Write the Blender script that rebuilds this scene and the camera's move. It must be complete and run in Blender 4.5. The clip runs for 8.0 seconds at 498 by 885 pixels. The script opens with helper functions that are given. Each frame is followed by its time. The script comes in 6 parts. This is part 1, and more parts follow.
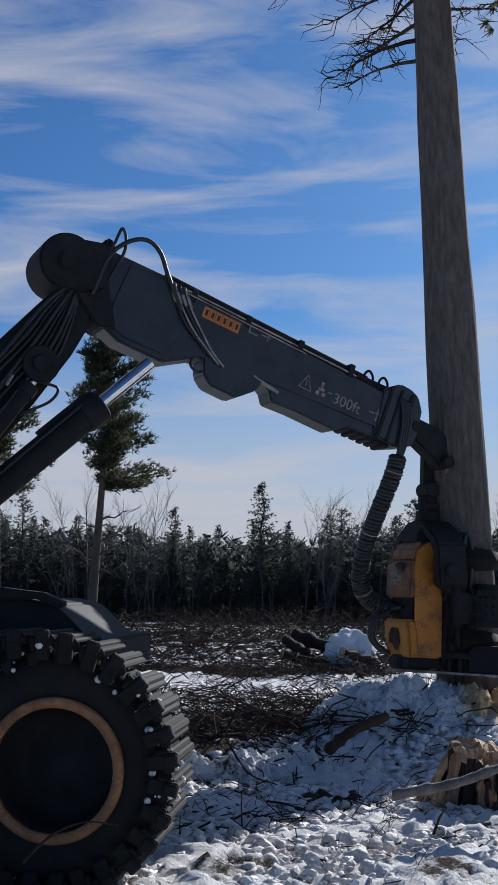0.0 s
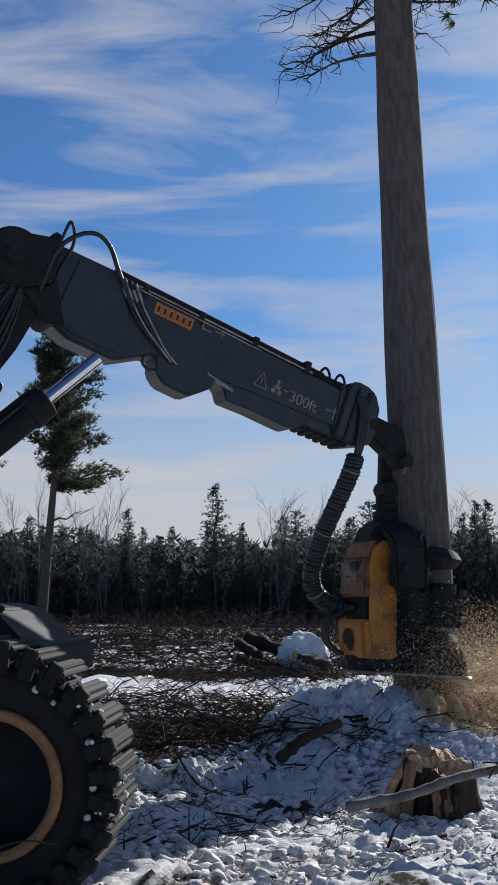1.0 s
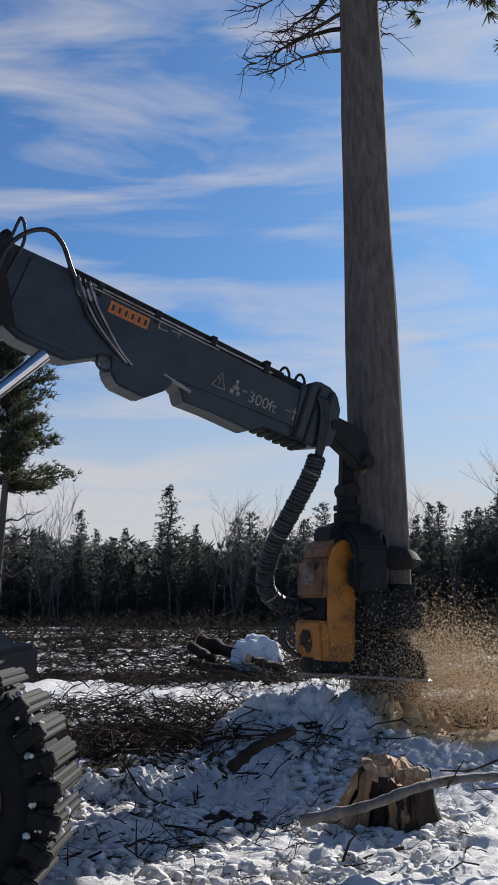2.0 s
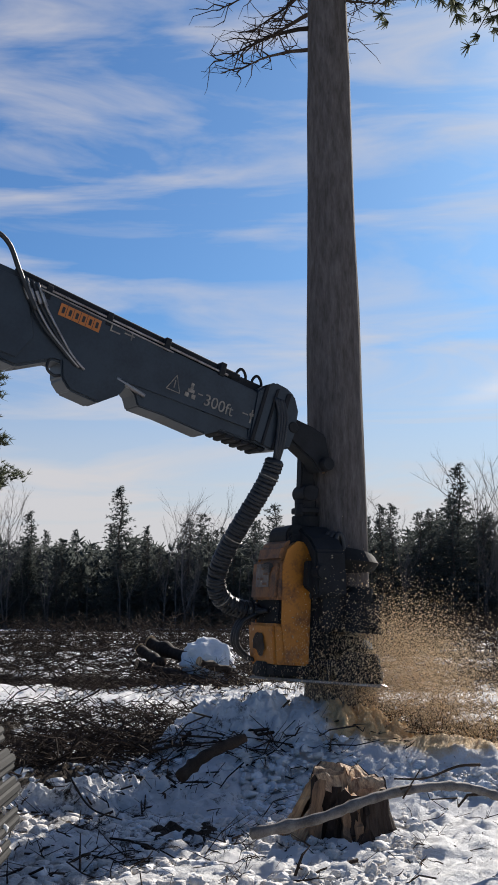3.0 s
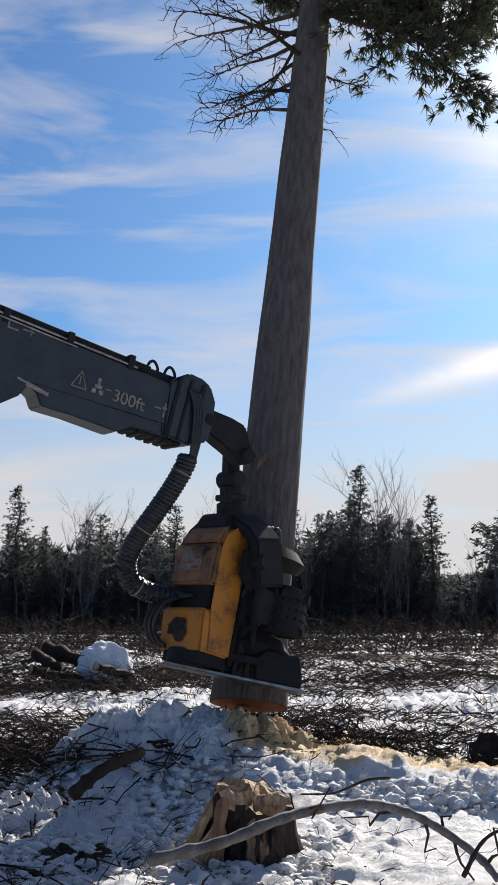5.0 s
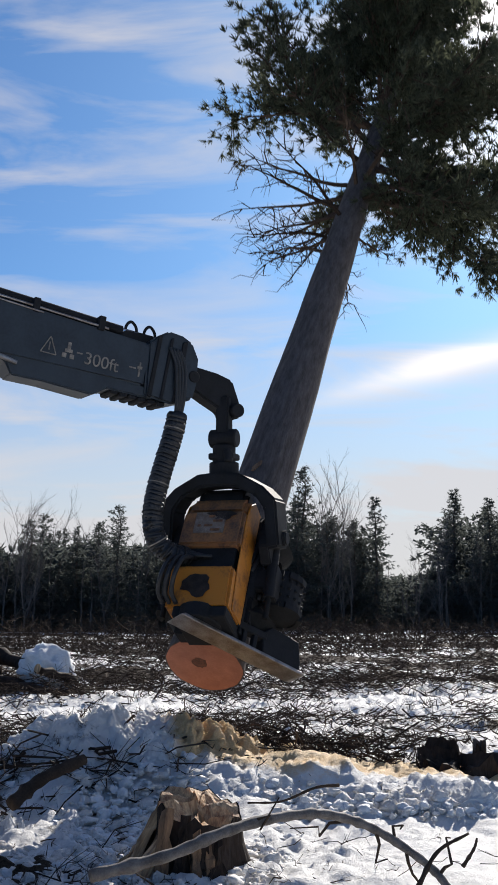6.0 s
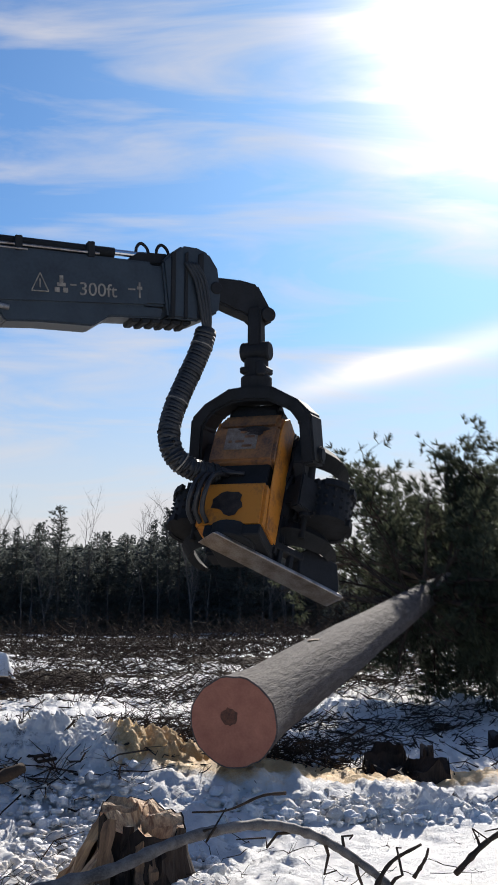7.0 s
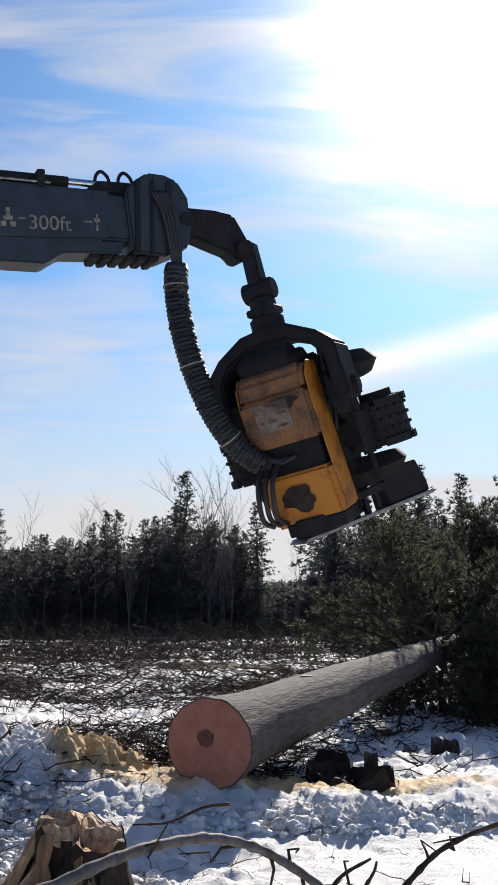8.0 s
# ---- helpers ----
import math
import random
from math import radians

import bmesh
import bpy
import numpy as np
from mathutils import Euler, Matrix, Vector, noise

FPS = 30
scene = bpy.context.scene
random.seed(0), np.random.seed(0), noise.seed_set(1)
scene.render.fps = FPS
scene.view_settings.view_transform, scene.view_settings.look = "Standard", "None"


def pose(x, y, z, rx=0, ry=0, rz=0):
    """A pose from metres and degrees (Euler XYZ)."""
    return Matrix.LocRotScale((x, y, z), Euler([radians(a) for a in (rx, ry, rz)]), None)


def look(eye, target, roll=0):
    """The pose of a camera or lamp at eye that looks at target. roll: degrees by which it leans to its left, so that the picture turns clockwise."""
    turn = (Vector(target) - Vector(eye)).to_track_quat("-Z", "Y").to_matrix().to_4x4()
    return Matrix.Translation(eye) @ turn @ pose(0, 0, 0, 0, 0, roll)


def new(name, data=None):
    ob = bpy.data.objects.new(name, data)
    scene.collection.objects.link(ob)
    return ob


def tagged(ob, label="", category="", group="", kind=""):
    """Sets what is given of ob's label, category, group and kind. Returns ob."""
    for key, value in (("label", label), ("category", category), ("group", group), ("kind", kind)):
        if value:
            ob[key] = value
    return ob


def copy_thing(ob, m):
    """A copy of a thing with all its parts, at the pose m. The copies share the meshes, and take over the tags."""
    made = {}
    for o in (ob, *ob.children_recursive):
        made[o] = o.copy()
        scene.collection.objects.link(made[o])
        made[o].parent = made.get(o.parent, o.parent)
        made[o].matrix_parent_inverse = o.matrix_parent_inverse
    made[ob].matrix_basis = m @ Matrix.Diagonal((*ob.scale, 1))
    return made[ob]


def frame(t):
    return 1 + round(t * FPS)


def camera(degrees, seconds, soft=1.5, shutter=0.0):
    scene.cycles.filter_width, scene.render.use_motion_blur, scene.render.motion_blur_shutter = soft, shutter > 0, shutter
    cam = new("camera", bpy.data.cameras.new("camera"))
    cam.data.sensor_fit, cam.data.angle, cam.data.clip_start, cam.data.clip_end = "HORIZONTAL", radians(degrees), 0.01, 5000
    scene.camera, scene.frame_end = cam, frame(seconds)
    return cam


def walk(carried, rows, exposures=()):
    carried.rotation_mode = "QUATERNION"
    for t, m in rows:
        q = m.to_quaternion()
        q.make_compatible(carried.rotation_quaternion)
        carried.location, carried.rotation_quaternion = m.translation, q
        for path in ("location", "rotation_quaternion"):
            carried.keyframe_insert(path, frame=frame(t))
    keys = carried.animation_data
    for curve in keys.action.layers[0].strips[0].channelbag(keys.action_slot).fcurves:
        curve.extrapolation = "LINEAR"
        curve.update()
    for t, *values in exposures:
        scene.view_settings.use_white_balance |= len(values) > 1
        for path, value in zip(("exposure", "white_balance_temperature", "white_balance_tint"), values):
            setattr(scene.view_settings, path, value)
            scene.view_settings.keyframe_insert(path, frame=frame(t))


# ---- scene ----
# ---- camera ----
cam = camera(23.0, 8.0, soft=1.6, shutter=0.15)
walk(cam, [
    (0, pose(0.000, 0.000, 1.700, 97.00, 0, 6.18) @ pose(0, 0, 0, 0, 0, 0.09)),
    (0.5, pose(0.000, 0.167, 1.708, 97.03, 0, 5.17) @ pose(0, 0, 0, 0, 0, 0.10)),
    (1, pose(0.000, 0.329, 1.716, 97.08, 0, 4.03) @ pose(0, 0, 0, 0, 0, 0.04)),
    (1.5, pose(0.000, 0.486, 1.724, 97.12, 0, 3.01) @ pose(0, 0, 0, 0, 0, 0.04)),
    (3, pose(0.000, 0.934, 1.747, 97.23, 0, -0.38) @ pose(0, 0, 0, 0, 0, -0.09)),
    (3.5, pose(0.000, 1.075, 1.754, 97.26, 0, -1.41) @ pose(0, 0, 0, 0, 0, -0.06)),
    (4, pose(0.000, 1.213, 1.761, 97.29, 0, -2.69) @ pose(0, 0, 0, 0, 0, -0.15)),
    (4.5, pose(0.000, 1.347, 1.767, 97.29, 0, -3.82) @ pose(0, 0, 0, 0, 0, -0.11)),
    (6, pose(0.000, 1.731, 1.787, 97.32, 0, -7.66) @ pose(0, 0, 0, 0, 0, -0.03)),
    (6.5, pose(0.000, 1.852, 1.793, 97.38, 0, -8.94) @ pose(0, 0, 0, 0, 0, -0.01)),
    (7, pose(0.000, 1.971, 1.799, 97.38, 0, -10.39) @ pose(0, 0, 0, 0, 0, 0.01)),
    (7.5, pose(0.000, 2.087, 1.804, 97.43, 0, -11.76) @ pose(0, 0, 0, 0, 0, 0.01)),
    (8, pose(0.000, 2.200, 1.810, 97.56, 0, -13.25) @ pose(0, 0, 0, 0, 0, 0.16)),
], exposures=[(0.0, -0.04, 5850, 10), (1.5, 0.10, 6150, 10), (3.0, 0.25, 6450, 10), (5.0, 0.35, 6500, 10), (6.5, 0.40, 6400, 10), (8.0, 0.48, 6550, 10)])

# ---- world and sun ----
SUN_DIR = Vector((0.372, 0.8165, 0.4415)).normalized()
SUN_EL = math.asin(SUN_DIR.z)
SUN_AZ = math.atan2(SUN_DIR.x, SUN_DIR.y)


def make_world():
    w = bpy.data.worlds.new("winter_sky")
    scene.world = w
    w.use_nodes = True
    nt = w.node_tree
    nt.nodes.clear()
    N, L = nt.nodes.new, nt.links.new
    sky = N("ShaderNodeTexSky")
    sky.sky_type = "NISHITA"
    sky.sun_disc = False
    sky.sun_elevation, sky.sun_rotation = SUN_EL, SUN_AZ
    sky.air_density, sky.dust_density, sky.ozone_density = 1.0, 0.6, 2.0
    tc = N("ShaderNodeTexCoord")
    # thin streaked cirrus: noise on the direction, stretched along the horizon
    mp = N("ShaderNodeMapping")
    mp.inputs["Scale"].default_value = (1.6, 1.6, 9.0)
    mp.inputs["Rotation"].default_value = (0.10, 0.16, 0.0)
    L(tc.outputs["Generated"], mp.inputs["Vector"])
    n1 = N("ShaderNodeTexNoise")
    n1.inputs["Scale"].default_value, n1.inputs["Detail"].default_value = 2.4, 7.0
    n1.inputs["Roughness"].default_value, n1.inputs["Distortion"].default_value = 0.55, 0.7
    L(mp.outputs["Vector"], n1.inputs["Vector"])
    r1 = N("ShaderNodeValToRGB")
    r1.color_ramp.elements[0].position, r1.color_ramp.elements[1].position = 0.44, 0.78
    L(n1.outputs["Fac"], r1.inputs["Fac"])
    # more veil low down and round the sun
    sep = N("ShaderNodeSeparateXYZ")
    L(tc.outputs["Generated"], sep.inputs[0])
    low = N("ShaderNodeMapRange")
    low.inputs["From Min"].default_value, low.inputs["From Max"].default_value = 0.22, 0.02
    low.inputs["To Min"].default_value, low.inputs["To Max"].default_value = 0.0, 1.05
    L(sep.outputs["Z"], low.inputs["Value"])
    dot = N("ShaderNodeVectorMath")
    dot.operation = "DOT_PRODUCT"
    dot.inputs[1].default_value = SUN_DIR
    L(tc.outputs["Generated"], dot.inputs[0])
    halo = N("ShaderNodeMapRange")
    halo.inputs["From Min"].default_value, halo.inputs["From Max"].default_value = 0.970, 1.0
    halo.inputs["To Min"].default_value, halo.inputs["To Max"].default_value = 0.0, 1.0
    L(dot.outputs["Value"], halo.inputs["Value"])
    hp = N("ShaderNodeMath")
    hp.operation = "POWER"
    hp.inputs[1].default_value = 2.6
    L(halo.outputs["Result"], hp.inputs[0])
    add = N("ShaderNodeMath")
    add.use_clamp = True
    L(r1.outputs["Color"], add.inputs[0])
    L(low.outputs["Result"], add.inputs[1])
    # one long bright cloud that climbs towards the sun
    def calc(op, a, b, c=None):
        n = N("ShaderNodeMath")
        n.operation = op
        for i, v in enumerate((a, b, c)):
            if v is None:
                continue
            if isinstance(v, (int, float)):
                n.inputs[i].default_value = v
            else:
                L(v, n.inputs[i])
        return n.outputs[0]

    ahead = calc("MAXIMUM", sep.outputs["Y"], 0.05)
    across, height = calc("DIVIDE", sep.outputs["X"], ahead), calc("DIVIDE", sep.outputs["Z"], ahead)
    wave = calc("MULTIPLY_ADD", n1.outputs["Fac"], 0.03, 0.094)
    off = calc("SUBTRACT", height, calc("MULTIPLY_ADD", across, 0.30, wave))
    wide = calc("MULTIPLY_ADD", across, 0.045, 0.002)
    near_line = calc("POWER", 2.718, calc("MULTIPLY", calc("POWER", calc("ABSOLUTE", calc("DIVIDE", off, wide), 0), 2.0), -1.0))
    span = N("ShaderNodeMapRange")
    span.inputs["From Min"].default_value, span.inputs["From Max"].default_value = 0.16, 0.30
    L(across, span.inputs["Value"])
    streak = calc("MULTIPLY", calc("MULTIPLY", near_line, span.outputs["Result"]), 0.6)
    # the veil thins out away from the sun
    side = N("ShaderNodeMapRange")
    side.inputs["From Min"].default_value, side.inputs["From Max"].default_value = -0.1, 0.75
    side.inputs["To Min"].default_value, side.inputs["To Max"].default_value = 0.12, 1.0
    L(dot.outputs["Value"], side.inputs["Value"])
    thin = N("ShaderNodeMath")
    thin.operation = "MULTIPLY"
    both = calc("MINIMUM", calc("ADD", add.outputs[0], streak), 1.0)
    L(both, thin.inputs[0])
    L(side.outputs["Result"], thin.inputs[1])
    # cloud light grows towards the sun
    cl = N("ShaderNodeMath")
    cl.operation = "MULTIPLY_ADD"
    cl.inputs[1].default_value = 20.0
    L(hp.outputs[0], cl.inputs[0])
    L(calc("MULTIPLY_ADD", streak, 9.0, 9.0), cl.inputs[2])
    ccol = N("ShaderNodeVectorMath")
    ccol.operation = "SCALE"
    ccol.inputs[0].default_value = (1.03, 0.99, 1.0)
    L(cl.outputs[0], ccol.inputs["Scale"])
    mix = N("ShaderNodeMix")
    mix.data_type = "RGBA"
    m2 = N("ShaderNodeMath")
    m2.operation = "MULTIPLY"
    m2.inputs[1].default_value = 0.92
    L(thin.outputs[0], m2.inputs[0])
    m3 = N("ShaderNodeMath")
    m3.use_clamp = True
    L(m2.outputs[0], m3.inputs[0])
    L(hp.outputs[0], m3.inputs[1])
    L(m3.outputs[0], mix.inputs["Factor"])
    deep = N("ShaderNodeVectorMath")
    deep.operation = "MULTIPLY"
    deep.inputs[1].default_value = (0.46, 0.79, 1.20)
    L(sky.outputs["Color"], deep.inputs[0])
    L(deep.outputs[0], mix.inputs[6])
    L(ccol.outputs[0], mix.inputs[7])
    bg = N("ShaderNodeBackground")
    bg.inputs["Strength"].default_value = 0.06
    L(mix.outputs[2], bg.inputs["Color"])
    out = N("ShaderNodeOutputWorld")
    L(bg.outputs[0], out.inputs["Surface"])


make_world()
sun = new("sun", bpy.data.lights.new("sun", "SUN"))
sun.data.energy, sun.data.angle, sun.data.color = 5.0, radians(0.6), (1.0, 0.93, 0.84)
sun.matrix_world = look(SUN_DIR * 60, (0, 0, 0))


# ---- materials ----
def material(name, base, rough=0.6, metal=0.0, var=None, scale=6.0, fine=60.0, bump=0.2, spread=(0.35, 0.7),
             stretch=(1, 1, 1), translucent=0.0, random_tint=0.0, depth=0.01, spec=0.5):
    """Two scales of noise between base and var, with bump."""
    m = bpy.data.materials.new(name)
    m.use_nodes = True
    nt = m.node_tree
    N, L = nt.nodes.new, nt.links.new
    b = nt.nodes["Principled BSDF"]
    var = var or tuple(c * 0.55 for c in base)
    tc = N("ShaderNodeTexCoord")
    mp = N("ShaderNodeMapping")
    mp.inputs["Scale"].default_value = stretch
    L(tc.outputs["Object"], mp.inputs["Vector"])
    a = N("ShaderNodeTexNoise")
    a.inputs["Scale"].default_value, a.inputs["Detail"].default_value = scale, 5.0
    f = N("ShaderNodeTexNoise")
    f.inputs["Scale"].default_value, f.inputs["Detail"].default_value = fine, 4.0
    L(mp.outputs[0], a.inputs["Vector"])
    L(mp.outputs[0], f.inputs["Vector"])
    s = N("ShaderNodeMath")
    s.operation = "MULTIPLY_ADD"
    s.inputs[1].default_value = 0.35
    L(f.outputs["Fac"], s.inputs[0])
    k = N("ShaderNodeMath")
    k.operation = "MULTIPLY"
    k.inputs[1].default_value = 0.65
    L(a.outputs["Fac"], k.inputs[0])
    L(k.outputs[0], s.inputs[2])
    r = N("ShaderNodeValToRGB")
    r.color_ramp.elements[0].position, r.color_ramp.elements[1].position = spread
    r.color_ramp.elements[0].color, r.color_ramp.elements[1].color = (*var, 1), (*base, 1)
    L(s.outputs[0], r.inputs["Fac"])
    col = r.outputs["Color"]
    if random_tint:
        oi = N("ShaderNodeNewGeometry")
        hs = N("ShaderNodeHueSaturation")
        mr = N("ShaderNodeMapRange")
        mr.inputs["To Min"].default_value, mr.inputs["To Max"].default_value = 1 - random_tint, 1 + random_tint
        L(oi.outputs["Random Per Island"], mr.inputs["Value"])
        L(mr.outputs[0], hs.inputs["Value"])
        L(col, hs.inputs["Color"])
        col = hs.outputs["Color"]
    L(col, b.inputs["Base Color"])
    b.inputs["Roughness"].default_value, b.inputs["Metallic"].default_value = rough, metal
    b.inputs["Specular IOR Level"].default_value = spec
    if bump:
        bp = N("ShaderNodeBump")
        bp.inputs["Strength"].default_value, bp.inputs["Distance"].default_value = bump, depth
        L(s.outputs[0], bp.inputs["Height"])
        L(bp.outputs[0], b.inputs["Normal"])
    if translucent:
        tr = N("ShaderNodeBsdfTranslucent")
        L(col, tr.inputs["Color"])
        mx = N("ShaderNodeMixShader")
        mx.inputs[0].default_value = translucent
        L(b.outputs[0], mx.inputs[1])
        L(tr.outputs[0], mx.inputs[2])
        L(mx.outputs[0], nt.nodes["Material Output"].inputs["Surface"])
    return m


def ground_material():
    """Old snow with dirt, needles and slash showing through in patches, and sawdust round the felled tree."""
    m = bpy.data.materials.new("snow_and_slash")
    m.use_nodes = True
    nt = m.node_tree
    N, L = nt.nodes.new, nt.links.new
    b = nt.nodes["Principled BSDF"]
    tc = N("ShaderNodeTexCoord")

    def noise_at(scale, detail, rough=0.6):
        n = N("ShaderNodeTexNoise")
        n.inputs["Scale"].default_value, n.inputs["Detail"].default_value, n.inputs["Roughness"].default_value = scale, detail, rough
        L(tc.outputs["Object"], n.inputs["Vector"])
        return n.outputs["Fac"]

    def ramp(fac, p0, p1, c0=(0, 0, 0, 1), c1=(1, 1, 1, 1)):
        r = N("ShaderNodeValToRGB")
        r.color_ramp.elements[0].position, r.color_ramp.elements[1].position = p0, p1
        r.color_ramp.elements[0].color, r.color_ramp.elements[1].color = c0, c1
        L(fac, r.inputs["Fac"])
        return r.outputs["Color"]

    def blend(fac, a, c):
        x = N("ShaderNodeMix")
        x.data_type = "RGBA"
        L(fac, x.inputs["Factor"])
        for i, v in ((6, a), (7, c)):
            if isinstance(v, tuple):
                x.inputs[i].default_value = v
            else:
                L(v, x.inputs[i])
        return x.outputs[2]

    snow = ramp(noise_at(3.0, 8, 0.7), 0.3, 0.7, (0.80, 0.79, 0.765, 1), (0.95, 0.94, 0.92, 1))
    litter = ramp(noise_at(40, 5, 0.7), 0.35, 0.7, (0.025, 0.020, 0.015, 1), (0.115, 0.085, 0.06, 1))
    at = N("ShaderNodeVertexColor")
    at.layer_name = "litter"
    sp = N("ShaderNodeSeparateColor")
    L(at.outputs["Color"], sp.inputs[0])
    mx = N("ShaderNodeMath")
    mx.operation = "MULTIPLY_ADD"
    mx.inputs[1].default_value = 0.62
    L(noise_at(9.0, 10, 0.78), mx.inputs[0])
    L(sp.outputs[0], mx.inputs[2])
    dirt = ramp(mx.outputs[0], 0.62, 0.70)
    col = blend(dirt, snow, litter)
    dust = ramp(noise_at(90, 3), 0.3, 0.7, (0.70, 0.44, 0.19, 1), (0.90, 0.66, 0.36, 1))
    m2 = N("ShaderNodeMath")
    m2.operation = "MULTIPLY_ADD"
    m2.inputs[1].default_value = 0.8
    L(noise_at(5.0, 7, 0.7), m2.inputs[0])
    L(sp.outputs[1], m2.inputs[2])
    col = blend(ramp(m2.outputs[0], 0.64, 0.88), col, dust)
    L(col, b.inputs["Base Color"])
    b.inputs["Roughness"].default_value = 0.7
    L(ramp(mx.outputs[0], 0.60, 0.70, (0.42, 0.42, 0.42, 1), (0.03, 0.03, 0.03, 1)), b.inputs["Specular IOR Level"])
    bp = N("ShaderNodeBump")
    bp.inputs["Strength"].default_value, bp.inputs["Distance"].default_value = 0.9, 0.05
    L(noise_at(16, 9, 0.75), bp.inputs["Height"])
    L(bp.outputs[0], b.inputs["Normal"])
    return m


MAT = {
    "ground": ground_material(),
    "snow": material("snow", (0.93, 0.925, 0.91), 0.7, var=(0.78, 0.78, 0.775), scale=14, fine=60, bump=1.0, random_tint=0.05, depth=0.04),
    "dirty_snow": material("dirty_snow", (0.92, 0.90, 0.86), 0.75, var=(0.66, 0.60, 0.53), scale=9, fine=70, bump=1.0, random_tint=0.12, depth=0.04),
    "twig": material("twig_bark", (0.085, 0.060, 0.044), 0.9, var=(0.03, 0.023, 0.018), scale=9, fine=80, bump=0.4, random_tint=0.5, spec=0.08),
    "grey_branch": material("grey_branch_bark", (0.22, 0.195, 0.175), 0.75, var=(0.065, 0.054, 0.046), scale=14, fine=110, bump=0.5),
    "bark": material("pine_bark", (0.155, 0.136, 0.128), 0.85, var=(0.070, 0.060, 0.055), scale=22, fine=80, bump=1.0, stretch=(1, 1, 0.20), depth=0.04, spec=0.1),
    "dark_bark": material("dark_wet_bark", (0.060, 0.042, 0.032), 0.8, var=(0.018, 0.013, 0.010), scale=10, fine=50, bump=0.9, stretch=(1, 1, 0.25), depth=0.03, spec=0.15),
    "brown_wood": material("weathered_torn_wood", (0.36, 0.21, 0.11), 0.8, var=(0.10, 0.055, 0.03), scale=9, fine=70, bump=0.7, stretch=(3, 3, 0.4)),
    "far_bark": material("far_bark", (0.13, 0.10, 0.08), 0.9, var=(0.06, 0.05, 0.04), scale=3, fine=20, bump=0.0),
    "pale_bark": material("pale_bark", (0.20, 0.17, 0.15), 0.85, var=(0.09, 0.075, 0.065), scale=3, fine=20, bump=0.0),
    "cut": material("fresh_cut_wood", (0.46, 0.19, 0.12), 0.7, var=(0.31, 0.115, 0.07), scale=7, fine=60, bump=0.3),
    "split": material("split_wood", (0.74, 0.50, 0.27), 0.75, var=(0.24, 0.12, 0.06), scale=7, fine=34, bump=1.0, stretch=(3, 3, 0.35), depth=0.03, spread=(0.38, 0.62)),
    "core": material("dark_heartwood", (0.20, 0.08, 0.045), 0.8, var=(0.07, 0.03, 0.02), scale=30, fine=120),
    "needle": material("pine_needles", (0.10, 0.11, 0.07), 0.6, var=(0.05, 0.058, 0.036), scale=1.2, fine=9, bump=0, translucent=0.55, random_tint=0.4, spec=0.15),
    "spruce": material("spruce_needles", (0.118, 0.128, 0.118), 0.7, var=(0.085, 0.098, 0.09), scale=0.8, fine=6, bump=0, translucent=0.6, random_tint=0.4, spec=0.05),
    "dark_paint": material("dark_grey_paint", (0.026, 0.034, 0.042), 0.42, var=(0.012, 0.015, 0.019), scale=4, fine=40, bump=0.12, spread=(0.3, 0.6)),
    "black_steel": material("black_oily_steel", (0.020, 0.021, 0.024), 0.75, metal=0.0, var=(0.010, 0.010, 0.010), scale=6, fine=50, bump=0.3, spec=0.25),
    "steel": material("worn_steel", (0.42, 0.41, 0.40), 0.38, metal=0.9, var=(0.18, 0.15, 0.13), scale=9, fine=70, bump=0.2),
    "track_steel": material("dull_track_steel", (0.020, 0.019, 0.018), 0.8, metal=0.0, var=(0.010, 0.010, 0.009), scale=9, fine=70, bump=0.4, spec=0.2),
    "chrome": material("chrome_rod", (0.75, 0.76, 0.78), 0.15, metal=1.0, var=(0.6, 0.6, 0.62), bump=0),
    "rubber": material("black_rubber", (0.014, 0.014, 0.015), 0.85, var=(0.024, 0.022, 0.020), scale=7, fine=50, bump=0.4, spec=0.15),
    "hose": material("hose_sleeve", (0.012, 0.012, 0.013), 0.5, var=(0.022, 0.022, 0.023), scale=20, fine=120, bump=0.9),
    "yellow": material("worn_yellow_paint", (0.48, 0.175, 0.014), 0.55, var=(0.20, 0.075, 0.018), scale=5, fine=38, bump=0.25, spread=(0.36, 0.52)),
    "rusty": material("rusty_scuffed_paint", (0.30, 0.13, 0.045), 0.7, var=(0.08, 0.045, 0.03), scale=6, fine=45, bump=0.4, spread=(0.36, 0.6)),
    "scrape": material("bare_scraped_steel", (0.10, 0.075, 0.06), 0.6, metal=0.3, var=(0.04, 0.03, 0.026), scale=14, fine=80, bump=0.3),
    "rust_rim": material("rusty_rim_paint", (0.42, 0.20, 0.08), 0.65, var=(0.16, 0.07, 0.03), scale=8, fine=60, bump=0.4),
    "orange_label": material("orange_label", (0.52, 0.17, 0.03), 0.5, var=(0.5, 0.16, 0.03), scale=20, fine=90, bump=0),
    "pale_letter": material("pale_lettering", (0.36, 0.31, 0.24), 0.5, var=(0.13, 0.11, 0.09), scale=20, fine=120, bump=0),
    "black_letter": material("black_lettering", (0.02, 0.02, 0.02), 0.5, bump=0),
    "sticker": material("scuffed_sticker", (0.27, 0.22, 0.18), 0.6, var=(0.12, 0.08, 0.055), scale=16, fine=80, bump=0.1),
    "sawdust": material("sawdust", (0.88, 0.73, 0.50), 0.8, var=(0.70, 0.53, 0.32), scale=12, fine=90, bump=0.4, translucent=0.25, random_tint=0.2),
}


